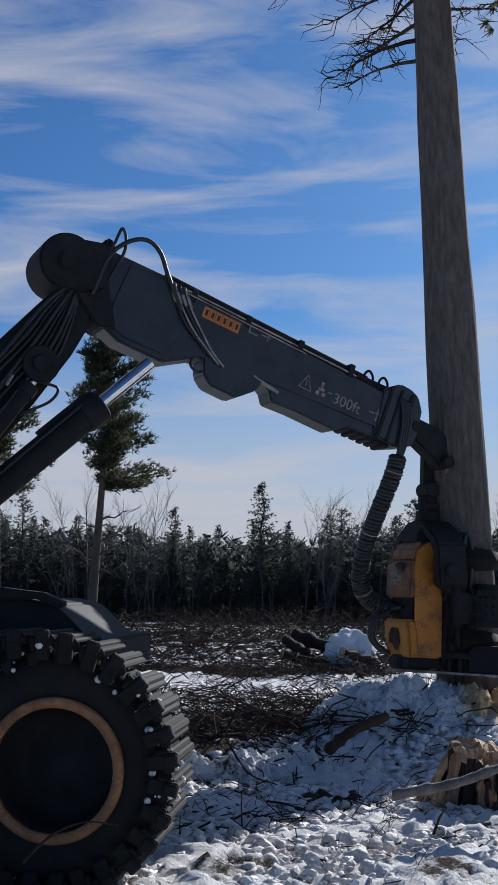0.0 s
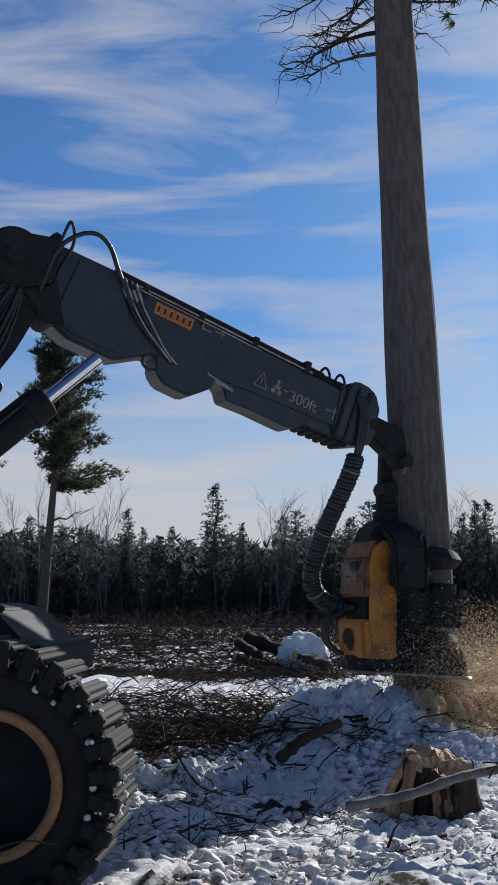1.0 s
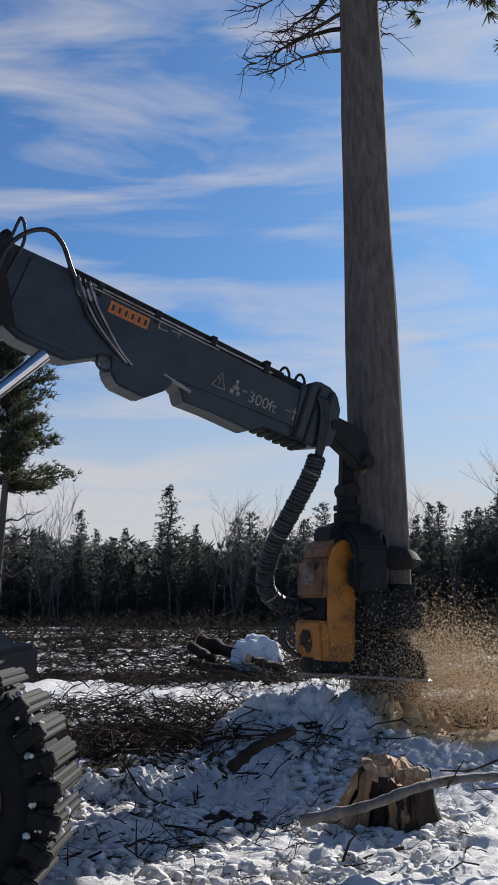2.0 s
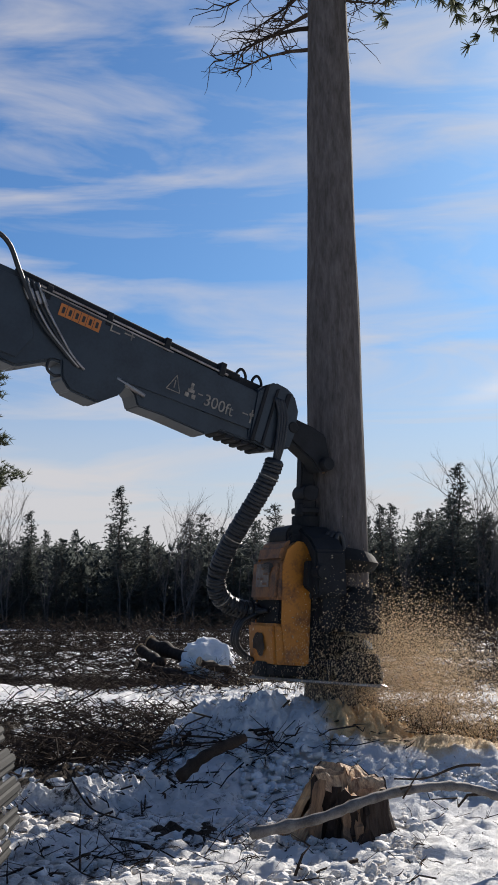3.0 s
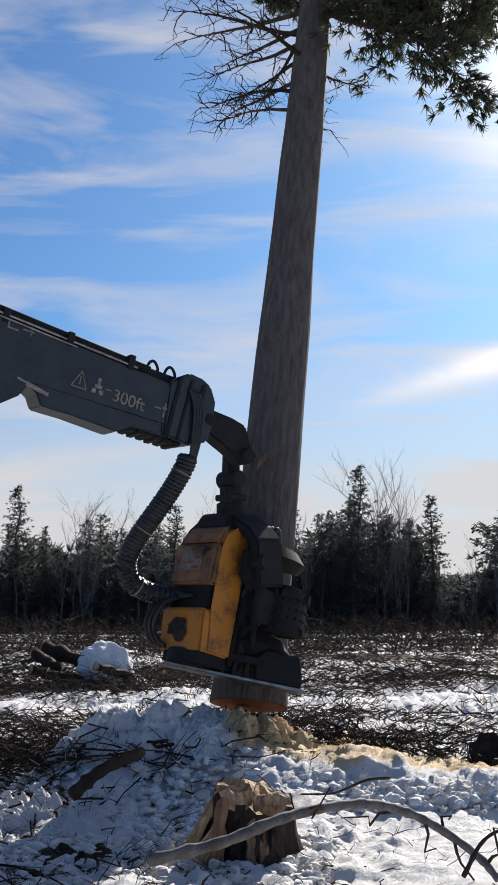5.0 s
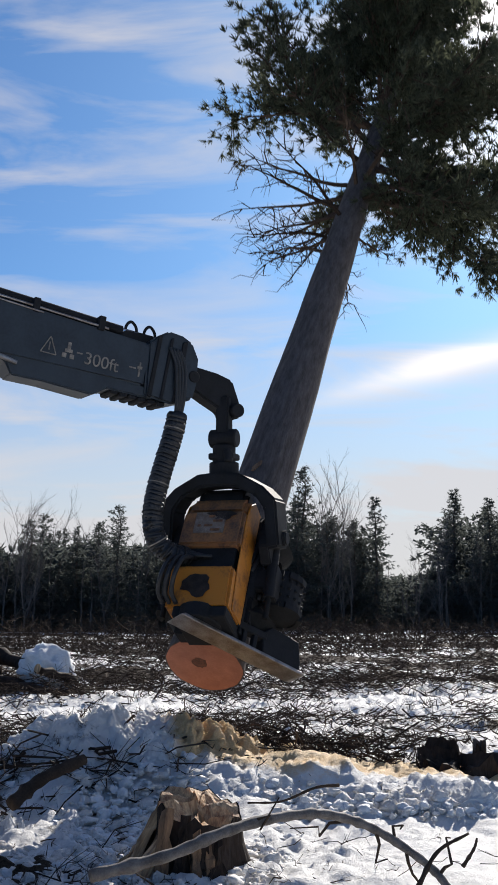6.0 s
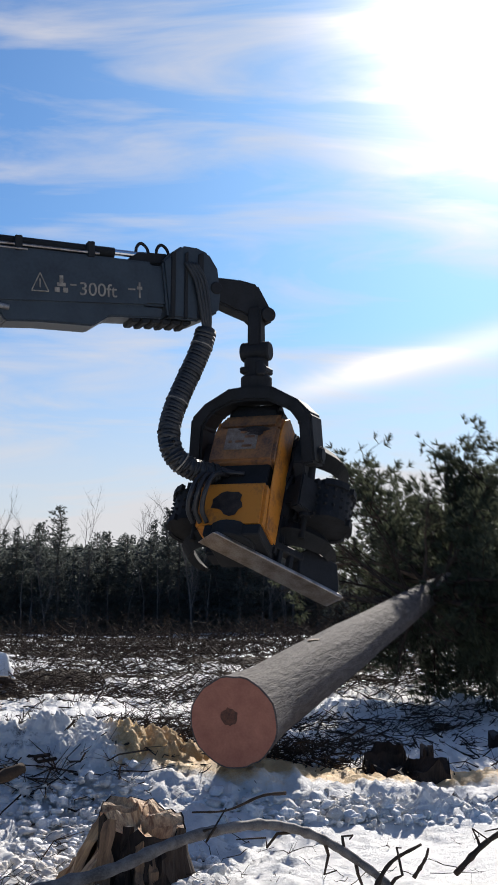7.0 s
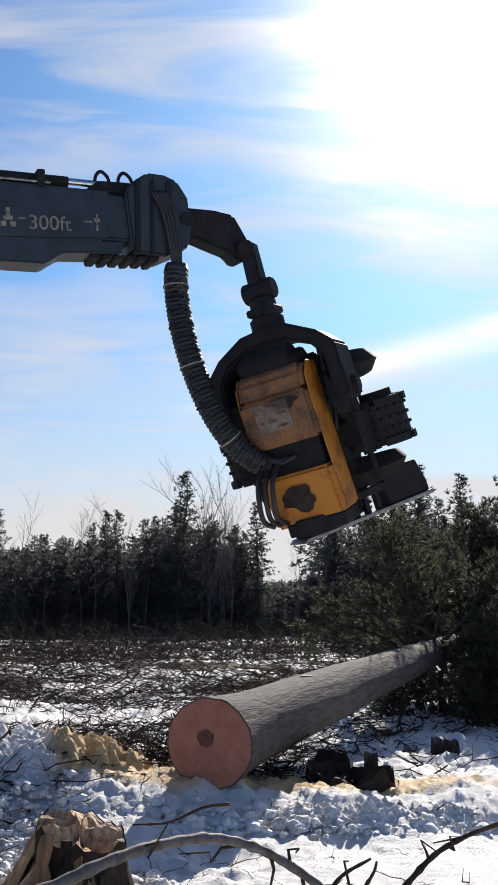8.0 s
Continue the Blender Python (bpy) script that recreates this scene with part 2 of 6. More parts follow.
# ---- mesh helpers ----
def part(name, bm, mat, parent=None, label="", smooth=False):
    me = bpy.data.meshes.new(name)
    bm.to_mesh(me)
    bm.free()
    me.materials.append(MAT[mat])
    if smooth:
        me.polygons.foreach_set("use_smooth", [True] * len(me.polygons))
    ob = new(name, me)
    if parent is not None:
        ob.parent = parent
    if label:
        tagged(ob, label)
    return ob


def raw_part(name, verts, faces, mat, parent=None, label="", smooth=False):
    me = bpy.data.meshes.new(name)
    me.from_pydata(verts, [], faces)
    me.materials.append(MAT[mat])
    if smooth:
        me.polygons.foreach_set("use_smooth", [True] * len(me.polygons))
    ob = new(name, me)
    if parent is not None:
        ob.parent = parent
    if label:
        tagged(ob, label)
    return ob


def thing(name, at=(0, 0, 0), label="", category="", group="", kind=""):
    ob = new(name)
    ob.empty_display_size = 0.1
    ob.location = at
    return tagged(ob, label, category, group, kind)


def bevel(bm, w=0.01, seg=2):
    bmesh.ops.bevel(bm, geom=[e for e in bm.edges if len(e.link_faces) == 2 and e.calc_face_angle(0) > 0.5], offset=w,
                    segments=seg, affect="EDGES", clamp_overlap=True)
    return bm


def box(bm, lo, hi, m=None):
    lo, hi = Vector(lo), Vector(hi)
    mat = Matrix.Translation((lo + hi) / 2) @ Matrix.Diagonal((*(hi - lo), 1))
    bmesh.ops.create_cube(bm, size=1, matrix=(m @ mat) if m else mat)
    return bm


def bar(bm, a, b, r, seg=12, r2=None):
    """A round bar from a to b."""
    a, b = Vector(a), Vector(b)
    d = b - a
    q = d.to_track_quat("Z", "Y").to_matrix().to_4x4()
    bmesh.ops.create_cone(bm, cap_ends=True, segments=seg, radius1=r, radius2=r if r2 is None else r2, depth=d.length,
                          matrix=Matrix.Translation((a + b) / 2) @ q)
    return bm


def slab(bm, outline, y0, y1):
    """A plate with an outline in x and z, from y0 to y1."""
    a = [bm.verts.new((x, y0, z)) for x, z in outline]
    b = [bm.verts.new((x, y1, z)) for x, z in outline]
    n = len(a)
    bm.faces.new(a)
    bm.faces.new(b[::-1])
    for i in range(n):
        bm.faces.new((a[i], b[i], b[(i + 1) % n], a[(i + 1) % n]))
    bmesh.ops.recalc_face_normals(bm, faces=bm.faces)
    return bm


def tube_data(verts, faces, pts, radii, seg=6, cap=True):
    """Adds a tube along pts to raw lists."""
    pts = [Vector(p) for p in pts]
    side = None
    start = len(verts)
    for i, p in enumerate(pts):
        d = (pts[min(i + 1, len(pts) - 1)] - pts[max(i - 1, 0)]).normalized()
        ref = side if side is not None else (Vector((0, 0, 1)) if abs(d.z) < 0.9 else Vector((1, 0, 0)))
        u = (ref - d * ref.dot(d)).normalized()
        w = d.cross(u)
        side = u
        for k in range(seg):
            a = 2 * math.pi * k / seg
            verts.append(p + (u * math.cos(a) + w * math.sin(a)) * radii[i])
    for i in range(len(pts) - 1):
        for k in range(seg):
            a, b = start + i * seg + k, start + i * seg + (k + 1) % seg
            faces.append((a, b, b + seg, a + seg))
    if cap:
        faces.append(tuple(start + k for k in range(seg))[::-1])
        faces.append(tuple(start + (len(pts) - 1) * seg + k for k in range(seg)))


def tube(name, pts, radii, mat, parent=None, label="", seg=10):
    v, f = [], []
    if not isinstance(radii, (list, tuple)):
        radii = [radii] * len(pts)
    tube_data(v, f, pts, radii, seg)
    return raw_part(name, v, f, mat, parent, label, smooth=True)


def arc(points, n=10):
    """A smooth line through a few points (Catmull-Rom)."""
    p = [Vector(q) for q in points]
    p = [2 * p[0] - p[1]] + p + [2 * p[-1] - p[-2]]
    out = []
    for i in range(1, len(p) - 2):
        for k in range(n):
            t = k / n
            out.append(0.5 * (2 * p[i] + (p[i + 1] - p[i - 1]) * t + (2 * p[i - 1] - 5 * p[i] + 4 * p[i + 1] - p[i + 2]) * t * t
                              + (3 * p[i] - p[i - 1] - 3 * p[i + 1] + p[i + 2]) * t ** 3))
    return out + [p[-2]]


# ---- ground ----
def lumps(x, y, s, seed=0.0):
    return noise.noise(Vector((x * s + seed, y * s - seed, seed)))


def step(u):
    return 1 / (1 + math.exp(-max(-30.0, min(30.0, u))))


def ground_height(x, y):
    """Height of the ground, without the small lumps."""
    z = 0.12 * lumps(x, y, 0.18, 3.1)
    z += 0.25 * math.exp(-((x - 1.0) ** 2 + (y - 13.2) ** 2) / 2.6)
    z += 0.22 * math.exp(-((x + 0.6) / 2.2) ** 2 - ((y - 12.2) / 0.9) ** 2)
    z += 0.20 * step(6 * (y - 11.75)) * math.exp(-max(0, y - 13.5) / 5.0) * step(2.5 * (x + 0.2))
    z += 0.05 * math.exp(-((x - 3.0) / 2.0) ** 2 - ((y - 11.6) / 0.4) ** 2)
    z += 0.08 * math.exp(-((x - 0.7) ** 2 + (y - 9.6) ** 2) / 0.5)
    z += 0.12 * (1 - math.exp(-max(0, y - 14) / 8.0))
    z -= 0.35 * min(1, max(0, (y - 40) / 40.0))
    return z


def make_ground():
    def steps(knots):
        out = [knots[0][0]]
        for (a, d0), (b, d1) in zip(knots, knots[1:]):
            while out[-1] < b - 1e-6:
                t = (out[-1] - a) / (b - a)
                out.append(min(b, out[-1] + d0 + (d1 - d0) * t))
        return out
    xs = steps([(-900, 150), (-60, 12), (-12, 0.8), (-3.2, 0.04), (5.5, 0.04), (16, 0.35), (34, 1.2), (70, 12), (900, 150)])
    ys = steps([(-900, 150), (-20, 6), (3, 0.4), (6.0, 0.035), (15, 0.06), (30, 0.22), (48, 0.5), (90, 4), (900, 150), (2600, 400)])
    verts, cols = [], []
    for y in ys:
        for x in xs:
            z = ground_height(x, y)
            near = max(0.0, 1 - max(0, y - 34) / 26) if y > -5 else 0
            smooth = step(3 * (x - 1.75 - 0.25 * (y - 9))) * step(4 * (11.2 - y))
            rough = (1 - 0.85 * smooth) * near
            z += rough * (0.10 * lumps(x, y, 1.3, 7) + 0.08 * abs(lumps(x, y, 3.4, 9)) + 0.08 * abs(lumps(x, y, 7, 2)) + 0.05 * abs(lumps(x, y, 13, 6)))
            z += near * 0.02 * lumps(x, y, 2.0, 5) + 0.16 * near * step(2 * (y - 15.5)) * lumps(x, y, 0.55, 13)
            d = 0.15 + 0.36 * lumps(x, y, 0.42, 21) + 0.22 * lumps(x, y, 1.5, 4)
            d -= 0.32 * math.exp(-((y - 20.5) / 2.6) ** 2)
            if x > 1.4 and y > 12.6:
                d -= 0.18 * math.exp(-((y - 15) / 2.5) ** 2)
            d += 0.13 * math.exp(-((y - 13.7) / 1.2) ** 2) * (1 if x < 0.8 else 0.35)
            d += (0.17 + 0.34 * lumps(x * 0.35, y, 0.55, 33)) * step(2 * (y - 22.8)) + 0.20 * math.exp(-((y - 17.3) / 1.1) ** 2)
            d += 0.16 * math.exp(-((x + 0.75) / 0.9) ** 2 - ((y - 9.0) / 0.45) ** 2)
            if y < 12:
                d += (-0.02 + 0.24 * lumps(x, y, 0.9, 41)) * step(4 * (1.3 - x))
            d -= 0.35 * smooth
            if y > 40:
                d += 0.05 + 0.40 * lumps(x * 0.3, y, 0.35, 51)
            s = 0.85 * math.exp(-((x - 3.2) / 1.5) ** 2 - ((y - 12.45) / 0.40) ** 2) + 0.95 * math.exp(-((x - 1.65) / 0.75) ** 2 - ((y - 12.5) / 0.55) ** 2)
            verts.append((x, y, z))
            cols.append((max(0.0, min(1, d)), max(0.0, min(1, s)), 0, 1))
    nx = len(xs)
    faces = [(j * nx + i, j * nx + i + 1, (j + 1) * nx + i + 1, (j + 1) * nx + i) for j in range(len(ys) - 1) for i in range(nx - 1)]
    ob = raw_part("ground", verts, faces, "ground", smooth=True)
    at = ob.data.color_attributes.new("litter", "FLOAT_COLOR", "POINT")
    at.data.foreach_set("color", [c for q in cols for c in q])
    return tagged(ob, "trampled snow with slash, needles and sawdust", "ground", kind="structure")


make_ground()


# ---- harvester ----
def lettering(name, words, size, m, mat, parent):
    cu = bpy.data.curves.new(name, "FONT")
    cu.body, cu.size, cu.extrude = words, size, 0.002
    ob = bpy.data.objects.new(name, cu)
    scene.collection.objects.link(ob)
    me = bpy.data.meshes.new_from_object(ob.evaluated_get(bpy.context.evaluated_depsgraph_get()))
    bpy.data.objects.remove(ob)
    me.transform(m)
    me.materials.clear()
    me.materials.append(MAT[mat])
    t = new(name, me)
    t.parent = parent
    return t


HARVESTER_AT = Vector((-3.2, 8.0, 0.0))
ON_FACE = Matrix(((1, 0, 0, 0), (0, 0, -1, 0), (0, 1, 0, 0), (0, 0, 0, 1)))  # letters upright on a face that looks to -y


def make_wheel(parent, at):
    """Tyre with a track of steel shoes over it, and a rusty rim."""
    R, half = 0.63, 0.26
    wheel = new("wheel")
    wheel.parent, wheel.location = parent, Vector(at) - HARVESTER_AT
    prof = [(0.36, -half), (0.43, -half - 0.02), (0.56, -half - 0.015), (0.62, -half + 0.05), (R, -half + 0.12), (R, half - 0.12),
            (0.62, half - 0.05), (0.56, half + 0.015), (0.43, half + 0.02), (0.36, half)]
    v, f, n = [], [], 64
    for k in range(n):
        a = 2 * math.pi * k / n
        for r, y in prof:
            v.append((r * math.cos(a), y, r * math.sin(a)))
    m = len(prof)
    for k in range(n):
        for i in range(m - 1):
            f.append((k * m + i, k * m + i + 1, ((k + 1) % n) * m + i + 1, ((k + 1) % n) * m + i))
    raw_part("tyre", v, f, "rubber", wheel, smooth=True)
    prof = [(0.37, -half - 0.03), (0.37, -half + 0.02), (0.34, -half + 0.04), (0.33, -half + 0.14), (0.28, 0.0), (0.20, 0.0), (0.12, -0.04), (0.001, -0.05)]
    v, f = [], []
    for k in range(n):
        a = 2 * math.pi * k / n
        for r, y in prof:
            v.append((r * math.cos(a), y, r * math.sin(a)))
    m = len(prof)
    for k in range(n):
        for i in range(m - 1):
            f.append((k * m + i, k * m + i + 1, ((k + 1) % n) * m + i + 1, ((k + 1) % n) * m + i))
    raw_part("rim_disc", v, f, "black_steel", wheel, smooth=True)
    v, f = [], []
    ring = [(0.335, -half - 0.045), (0.385, -half - 0.05), (0.395, -half - 0.03), (0.385, -half + 0.0), (0.335, -half + 0.0)]
    for k in range(n):
        a = 2 * math.pi * k / n
        for r, y in ring:
            v.append((r * math.cos(a), y, r * math.sin(a)))
    m = len(ring)
    for k in range(n):
        for i in range(m):
            f.append((k * m + i, k * m + (i + 1) % m, ((k + 1) % n) * m + (i + 1) % m, ((k + 1) % n) * m + i))
    raw_part("rim", v, f, "rust_rim", wheel, "rusty orange wheel rim", smooth=True)
    # tyre lugs on the shoulder
    bm = bmesh.new()
    box(bm, (0.57, -half - 0.03, -0.028), (R + 0.015, -half + 0.13, 0.028), Matrix.Rotation(radians(18), 4, "X"))
    lug = part("tyre_lug", bevel(bm, 0.008, 1), "rubber", wheel)
    for k in range(1, 26):
        o = new("tyre_lug", lug.data)
        o.parent, o.matrix_basis = wheel, Matrix.Rotation(-2 * math.pi * k / 26, 4, "Y")
    rs = random.Random(4)
    # packed snow on the track
    bm = bmesh.new()
    for k in range(110):
        a = rs.uniform(-0.3, 2.6)
        r = R + rs.uniform(-0.09, 0.05)
        p = Vector((r * math.cos(a), -half + rs.uniform(-0.1, 0.2), r * math.sin(a)))
        bmesh.ops.create_icosphere(bm, subdivisions=1, radius=rs.uniform(0.006, 0.026), matrix=Matrix.Translation(p) @ Matrix.Rotation(rs.uniform(0, 3), 4, (1, 1, 0)))
    tagged(part("packed_snow", bm, "dirty_snow", wheel, "snow packed on the track", smooth=True), kind="stuff")
    return wheel


def make_track(parent, front, back):
    """A steel band of shoes that runs round both wheels of the bogie, slack on top."""
    R, half = 0.64, 0.26
    tr = new("bogie_track")
    tr.parent, tr.location = parent, Vector(front) - HARVESTER_AT
    bm = bmesh.new()
    box(bm, (-0.055, -half - 0.05, 0.0), (0.055, half + 0.05, 0.03))
    box(bm, (-0.022, -half - 0.04, 0.02), (0.022, half + 0.04, 0.05))
    box(bm, (-0.040, -half - 0.085, -0.11), (0.040, -half - 0.035, 0.06))
    box(bm, (-0.075, -half - 0.07, -0.03), (0.075, -half - 0.045, 0.015))
    box(bm, (-0.032, -half - 0.10, -0.02), (0.032, -half - 0.02, 0.058))
    box(bm, (-0.062, -half - 0.09, -0.06), (-0.036, -half - 0.03, 0.02))
    shoe = part("track_shoe", bevel(bm, 0.010, 1), "track_steel", tr, "worn steel track shoe")
    span = front[0] - back[0]
    rs = random.Random(4)
    n, turn = 50, math.pi * R
    total = 2 * turn + 2 * span
    for k in range(n):
        u = (k + 0.5 + rs.uniform(-0.08, 0.08)) / n * total
        if u < turn:
            a = math.pi / 2 - u / R
            p, ang = Vector((R * math.cos(a), 0, R * math.sin(a))), math.pi / 2 - a
            p += Vector((0, 0, 0.045 * max(0.0, math.sin(a)) ** 4))
        elif u < turn + span:
            p, ang = Vector((-(u - turn), 0, -R)), math.pi
        elif u < 2 * turn + span:
            a = -math.pi / 2 - (u - turn - span) / R
            p, ang = Vector((-span + R * math.cos(a), 0, R * math.sin(a))), math.pi / 2 - a
        else:
            q = (u - 2 * turn - span) / span
            p, ang = Vector((-span + q * span, 0, R + 0.045 + 0.02 * math.sin(q * 9))), 0.0
        o = shoe if k == 0 else new("track_shoe", shoe.data)
        o.parent = tr
        o.matrix_basis = Matrix.Translation(p) @ Matrix.Rotation(ang + rs.uniform(-0.08, 0.08), 4, "Y")
        tagged(o, "worn steel track shoe")
    return tr


def make_harvester():
    hv = thing("harvester", HARVESTER_AT, "dark grey forest harvester with tracked wheels and raised crane", "harvester")

    def rel(p):
        return Vector(p) - HARVESTER_AT

    make_wheel(hv, (-1.79, 6.95, 0.74))
    make_wheel(hv, (-3.42, 6.95, 0.75))
    make_track(hv, (-1.79, 6.95, 0.74), (-3.42, 6.95, 0.74))
    make_track(hv, (-2.45, 9.05, 0.74), (-4.0, 9.05, 0.74))
    make_wheel(hv, (-2.45, 9.05, 0.74))
    make_wheel(hv, (-4.0, 9.05, 0.74))
    # bogie housing between the wheels
    bm = bmesh.new()
    slab(bm, [(-3.45, 0.60), (-1.85, 0.60), (-1.70, 0.74), (-1.85, 0.92), (-2.3, 1.10), (-3.0, 1.10), (-3.45, 0.92)], 7.35, 7.6)
    bmesh.ops.translate(bm, vec=-HARVESTER_AT, verts=bm.verts)
    part("bogie_housing", bevel(bm, 0.02), "black_steel", hv)
    # front frame over the wheels
    bm = bmesh.new()
    slab(bm, [(-5.5, 1.22), (-1.77, 1.22), (-1.71, 1.40), (-1.79, 1.44), (-1.91, 1.56), (-1.99, 1.63), (-2.15, 1.66), (-5.5, 1.66)], 7.35, 8.6)
    bmesh.ops.translate(bm, vec=-HARVESTER_AT, verts=bm.verts)
    part("front_frame", bevel(bm, 0.02), "black_steel", hv)
    bm = bmesh.new()
    slab(bm, [(-1.77, 1.22), (-1.65, 1.20), (-1.64, 1.42), (-1.77, 1.44)], 7.2, 8.7)
    bmesh.ops.translate(bm, vec=-HARVESTER_AT, verts=bm.verts)
    part("bumper", bevel(bm, 0.03), "black_steel", hv)
    bm = bmesh.new()
    slab(bm, [(-2.9, 1.66), (-2.09, 1.66), (-1.95, 1.60), (-1.91, 1.64), (-2.05, 1.70), (-2.30, 1.73), (-2.9, 1.72)], 7.3, 7.42)
    bmesh.ops.translate(bm, vec=-HARVESTER_AT, verts=bm.verts)
    part("guard_rail", bevel(bm, 0.012), "black_steel", hv)
    bm = bmesh.new()
    box(bm, (-6.2, 7.2, 1.5), (-4.4, 9.4, 2.9))
    bmesh.ops.translate(bm, vec=-HARVESTER_AT, verts=bm.verts)
    part("cab", bevel(bm, 0.08), "dark_paint", hv)
    # crane pillar
    bm = bmesh.new()
    bar(bm, rel((-4.1, 9.9, 1.2)), rel((-4.1, 9.9, 2.2)), 0.32, 20)
    box(bm, rel((-4.6, 9.4, 0.9)), rel((-3.6, 10.3, 1.4)))
    part("crane_pillar", bevel(bm, 0.02), "dark_paint", hv)

    # lifting arm, from the pillar up to the jib's pin
    arm = new("lifting_arm")
    arm.parent = hv
    a, b = rel((-4.25, 10.0, 2.35)), rel((-2.80, 10.85, 4.38))
    q = (b - a).to_track_quat("X", "Z").to_matrix().to_4x4()
    arm.matrix_basis = Matrix.Translation(a) @ q
    ln = (b - a).length
    bm = bmesh.new()
    slab(bm, [(-0.2, -0.24), (0.3, -0.33), (ln * 0.6, -0.34), (ln - 0.45, -0.30), (ln - 0.12, -0.24), (ln + 0.10, -0.12), (ln + 0.12, 0.12), (ln - 0.2, 0.22), (ln * 0.5, 0.30), (0.2, 0.28), (-0.2, 0.2)], -0.15, 0.15)
    part("arm_box", bevel(bm, 0.025), "black_steel", arm)
    bm = bmesh.new()
    slab(bm, [(1.10, 0.24), (1.12, 0.40), (1.30, 0.46), (1.52, 0.34), (1.54, 0.22)], -0.2, 0.1)
    part("valve_cover", bevel(bm, 0.02), "black_steel", arm)
    bm = bmesh.new()
    bar(bm, (ln - 0.75, -0.28, -0.14), (ln - 0.75, 0.28, -0.14), 0.17, 22)
    bar(bm, (ln - 0.75, -0.32, -0.14), (ln - 0.75, 0.32, -0.14), 0.08, 16)
    part("link_boss", bevel(bm, 0.012, 1), "black_steel", arm)
    bm = bmesh.new()
    bar(bm, (0.1, -0.22, -0.30), (ln - 1.0, -0.22, -0.20), 0.075, 18)
    bar(bm, (ln - 1.05, -0.22, -0.20), (ln - 0.95, -0.22, -0.195), 0.09, 18)
    part("lift_cylinder", bm, "black_steel", arm, smooth=False)
    bm = bmesh.new()
    bar(bm, (ln - 1.0, -0.22, -0.20), (ln - 0.65, -0.22, -0.175), 0.035, 16)
    part("cylinder_rod", bm, "chrome", arm, "bright chromed piston rod")
    rh = random.Random(6)
    for k in range(9):
        y, o = -0.17 - 0.015 * (k % 3), 0.055 * k
        tube("hose", arc([(0.1, y, -0.28 + o), (0.6, y - 0.04, -0.30 + o + rh.uniform(-0.05, 0.05)), (1.1, y - 0.06, -0.26 + o + rh.uniform(-0.06, 0.06)), (ln - 0.7, y - 0.04, -0.22 + 0.9 * o), (ln - 0.3, y - 0.03, -0.12 + 0.7 * o), (ln - 0.02, y - 0.02, 0.02 + 0.3 * o)], 6), rh.uniform(0.012, 0.02), "hose", arm, seg=7)
        if k % 2 == 0:
            x = rh.uniform(0.9, ln - 0.6)
            bm = bmesh.new()
            bar(bm, (x, y - 0.055, -0.26 + o), (x + 0.11, y - 0.055, -0.24 + o), 0.021, 8)
            part("fitting", bm, "steel", arm)
    tube("loop_hose", arc([(ln - 1.2, -0.2, -0.30), (ln - 0.95, -0.22, -0.42), (ln - 0.8, -0.22, -0.40), (ln - 0.85, -0.2, -0.26)], 6), 0.014, "hose", arm, seg=7)
    # the big tilt cylinder under the jib
    cy = new("tilt_cylinder")
    cy.parent = hv
    a, b = rel((-3.85, 10.1, 2.1)), rel((-2.10, 10.95, 3.80))
    cy.matrix_basis = Matrix.Translation(a) @ (b - a).to_track_quat("X", "Z").to_matrix().to_4x4()
    ln = (b - a).length
    bm = bmesh.new()
    bar(bm, (0, 0, 0), (ln * 0.74, 0, 0), 0.135, 24)
    bar(bm, (ln * 0.68, 0, 0), (ln * 0.76, 0, 0), 0.155, 24)
    box(bm, (ln * 0.52, -0.05, 0.12), (ln * 0.74, 0.05, 0.17))
    part("barrel", bevel(bm, 0.008, 1), "black_steel", cy)
    bm = bmesh.new()
    bar(bm, (ln * 0.74, 0, 0), (ln, 0, 0), 0.062, 20)
    part("rod", bm, "chrome", cy, "bright chromed piston rod", smooth=False)
    tube("hose", arc([(0.2, -0.13, 0.06), (ln * 0.4, -0.14, 0.09), (ln * 0.7, -0.12, 0.1)], 6), 0.014, "hose", cy, seg=7)

    # ---- jib: x along, z up, origin at its pin ----
    jib = new("jib")
    jib.parent = hv
    W = 0.155
    bm = bmesh.new()
    slab(bm, [(-0.10, -0.20), (0.25, -0.30), (0.48, -0.39), (0.95, -0.40), (1.25, -0.22), (2.1, -0.16), (3.30, -0.12), (3.36, 0.27), (1.2, 0.34), (0.75, 0.40), (0.15, 0.40), (-0.12, 0.30)], -W, W)
    part("jib_box", bevel(bm, 0.022), "dark_paint", jib)
    bm = bmesh.new()
    bar(bm, (-0.22, -0.27, 0.08), (-0.22, 0.27, 0.08), 0.27, 36)
    bar(bm, (-0.22, -0.31, 0.08), (-0.22, 0.31, 0.08), 0.10, 24)
    slab(bm, [(-0.25, 0.33), (0.15, 0.44), (0.2, 0.0), (-0.1, -0.19)], -0.22, 0.22)
    part("slew_housing", bevel(bm, 0.02), "black_steel", jib)
    bm = bmesh.new()
    bar(bm, (0.0, -0.2, 0.0), (0.0, 0.2, 0.0), 0.09, 24)
    slab(bm, [(-0.12, -0.1), (0.25, -0.35), (0.42, -0.30), (0.2, 0.1)], -0.2, 0.2)
    part("pin_bracket", bevel(bm, 0.015), "black_steel", jib)
    bm = bmesh.new()
    slab(bm, [(0.02, 0.36), (0.06, 0.50), (0.11, 0.52), (0.16, 0.46), (0.18, 0.36)], -0.12, 0.12)
    part("top_lug", bevel(bm, 0.015), "black_steel", jib)
    # side stiffener plate
    bm = bmesh.new()
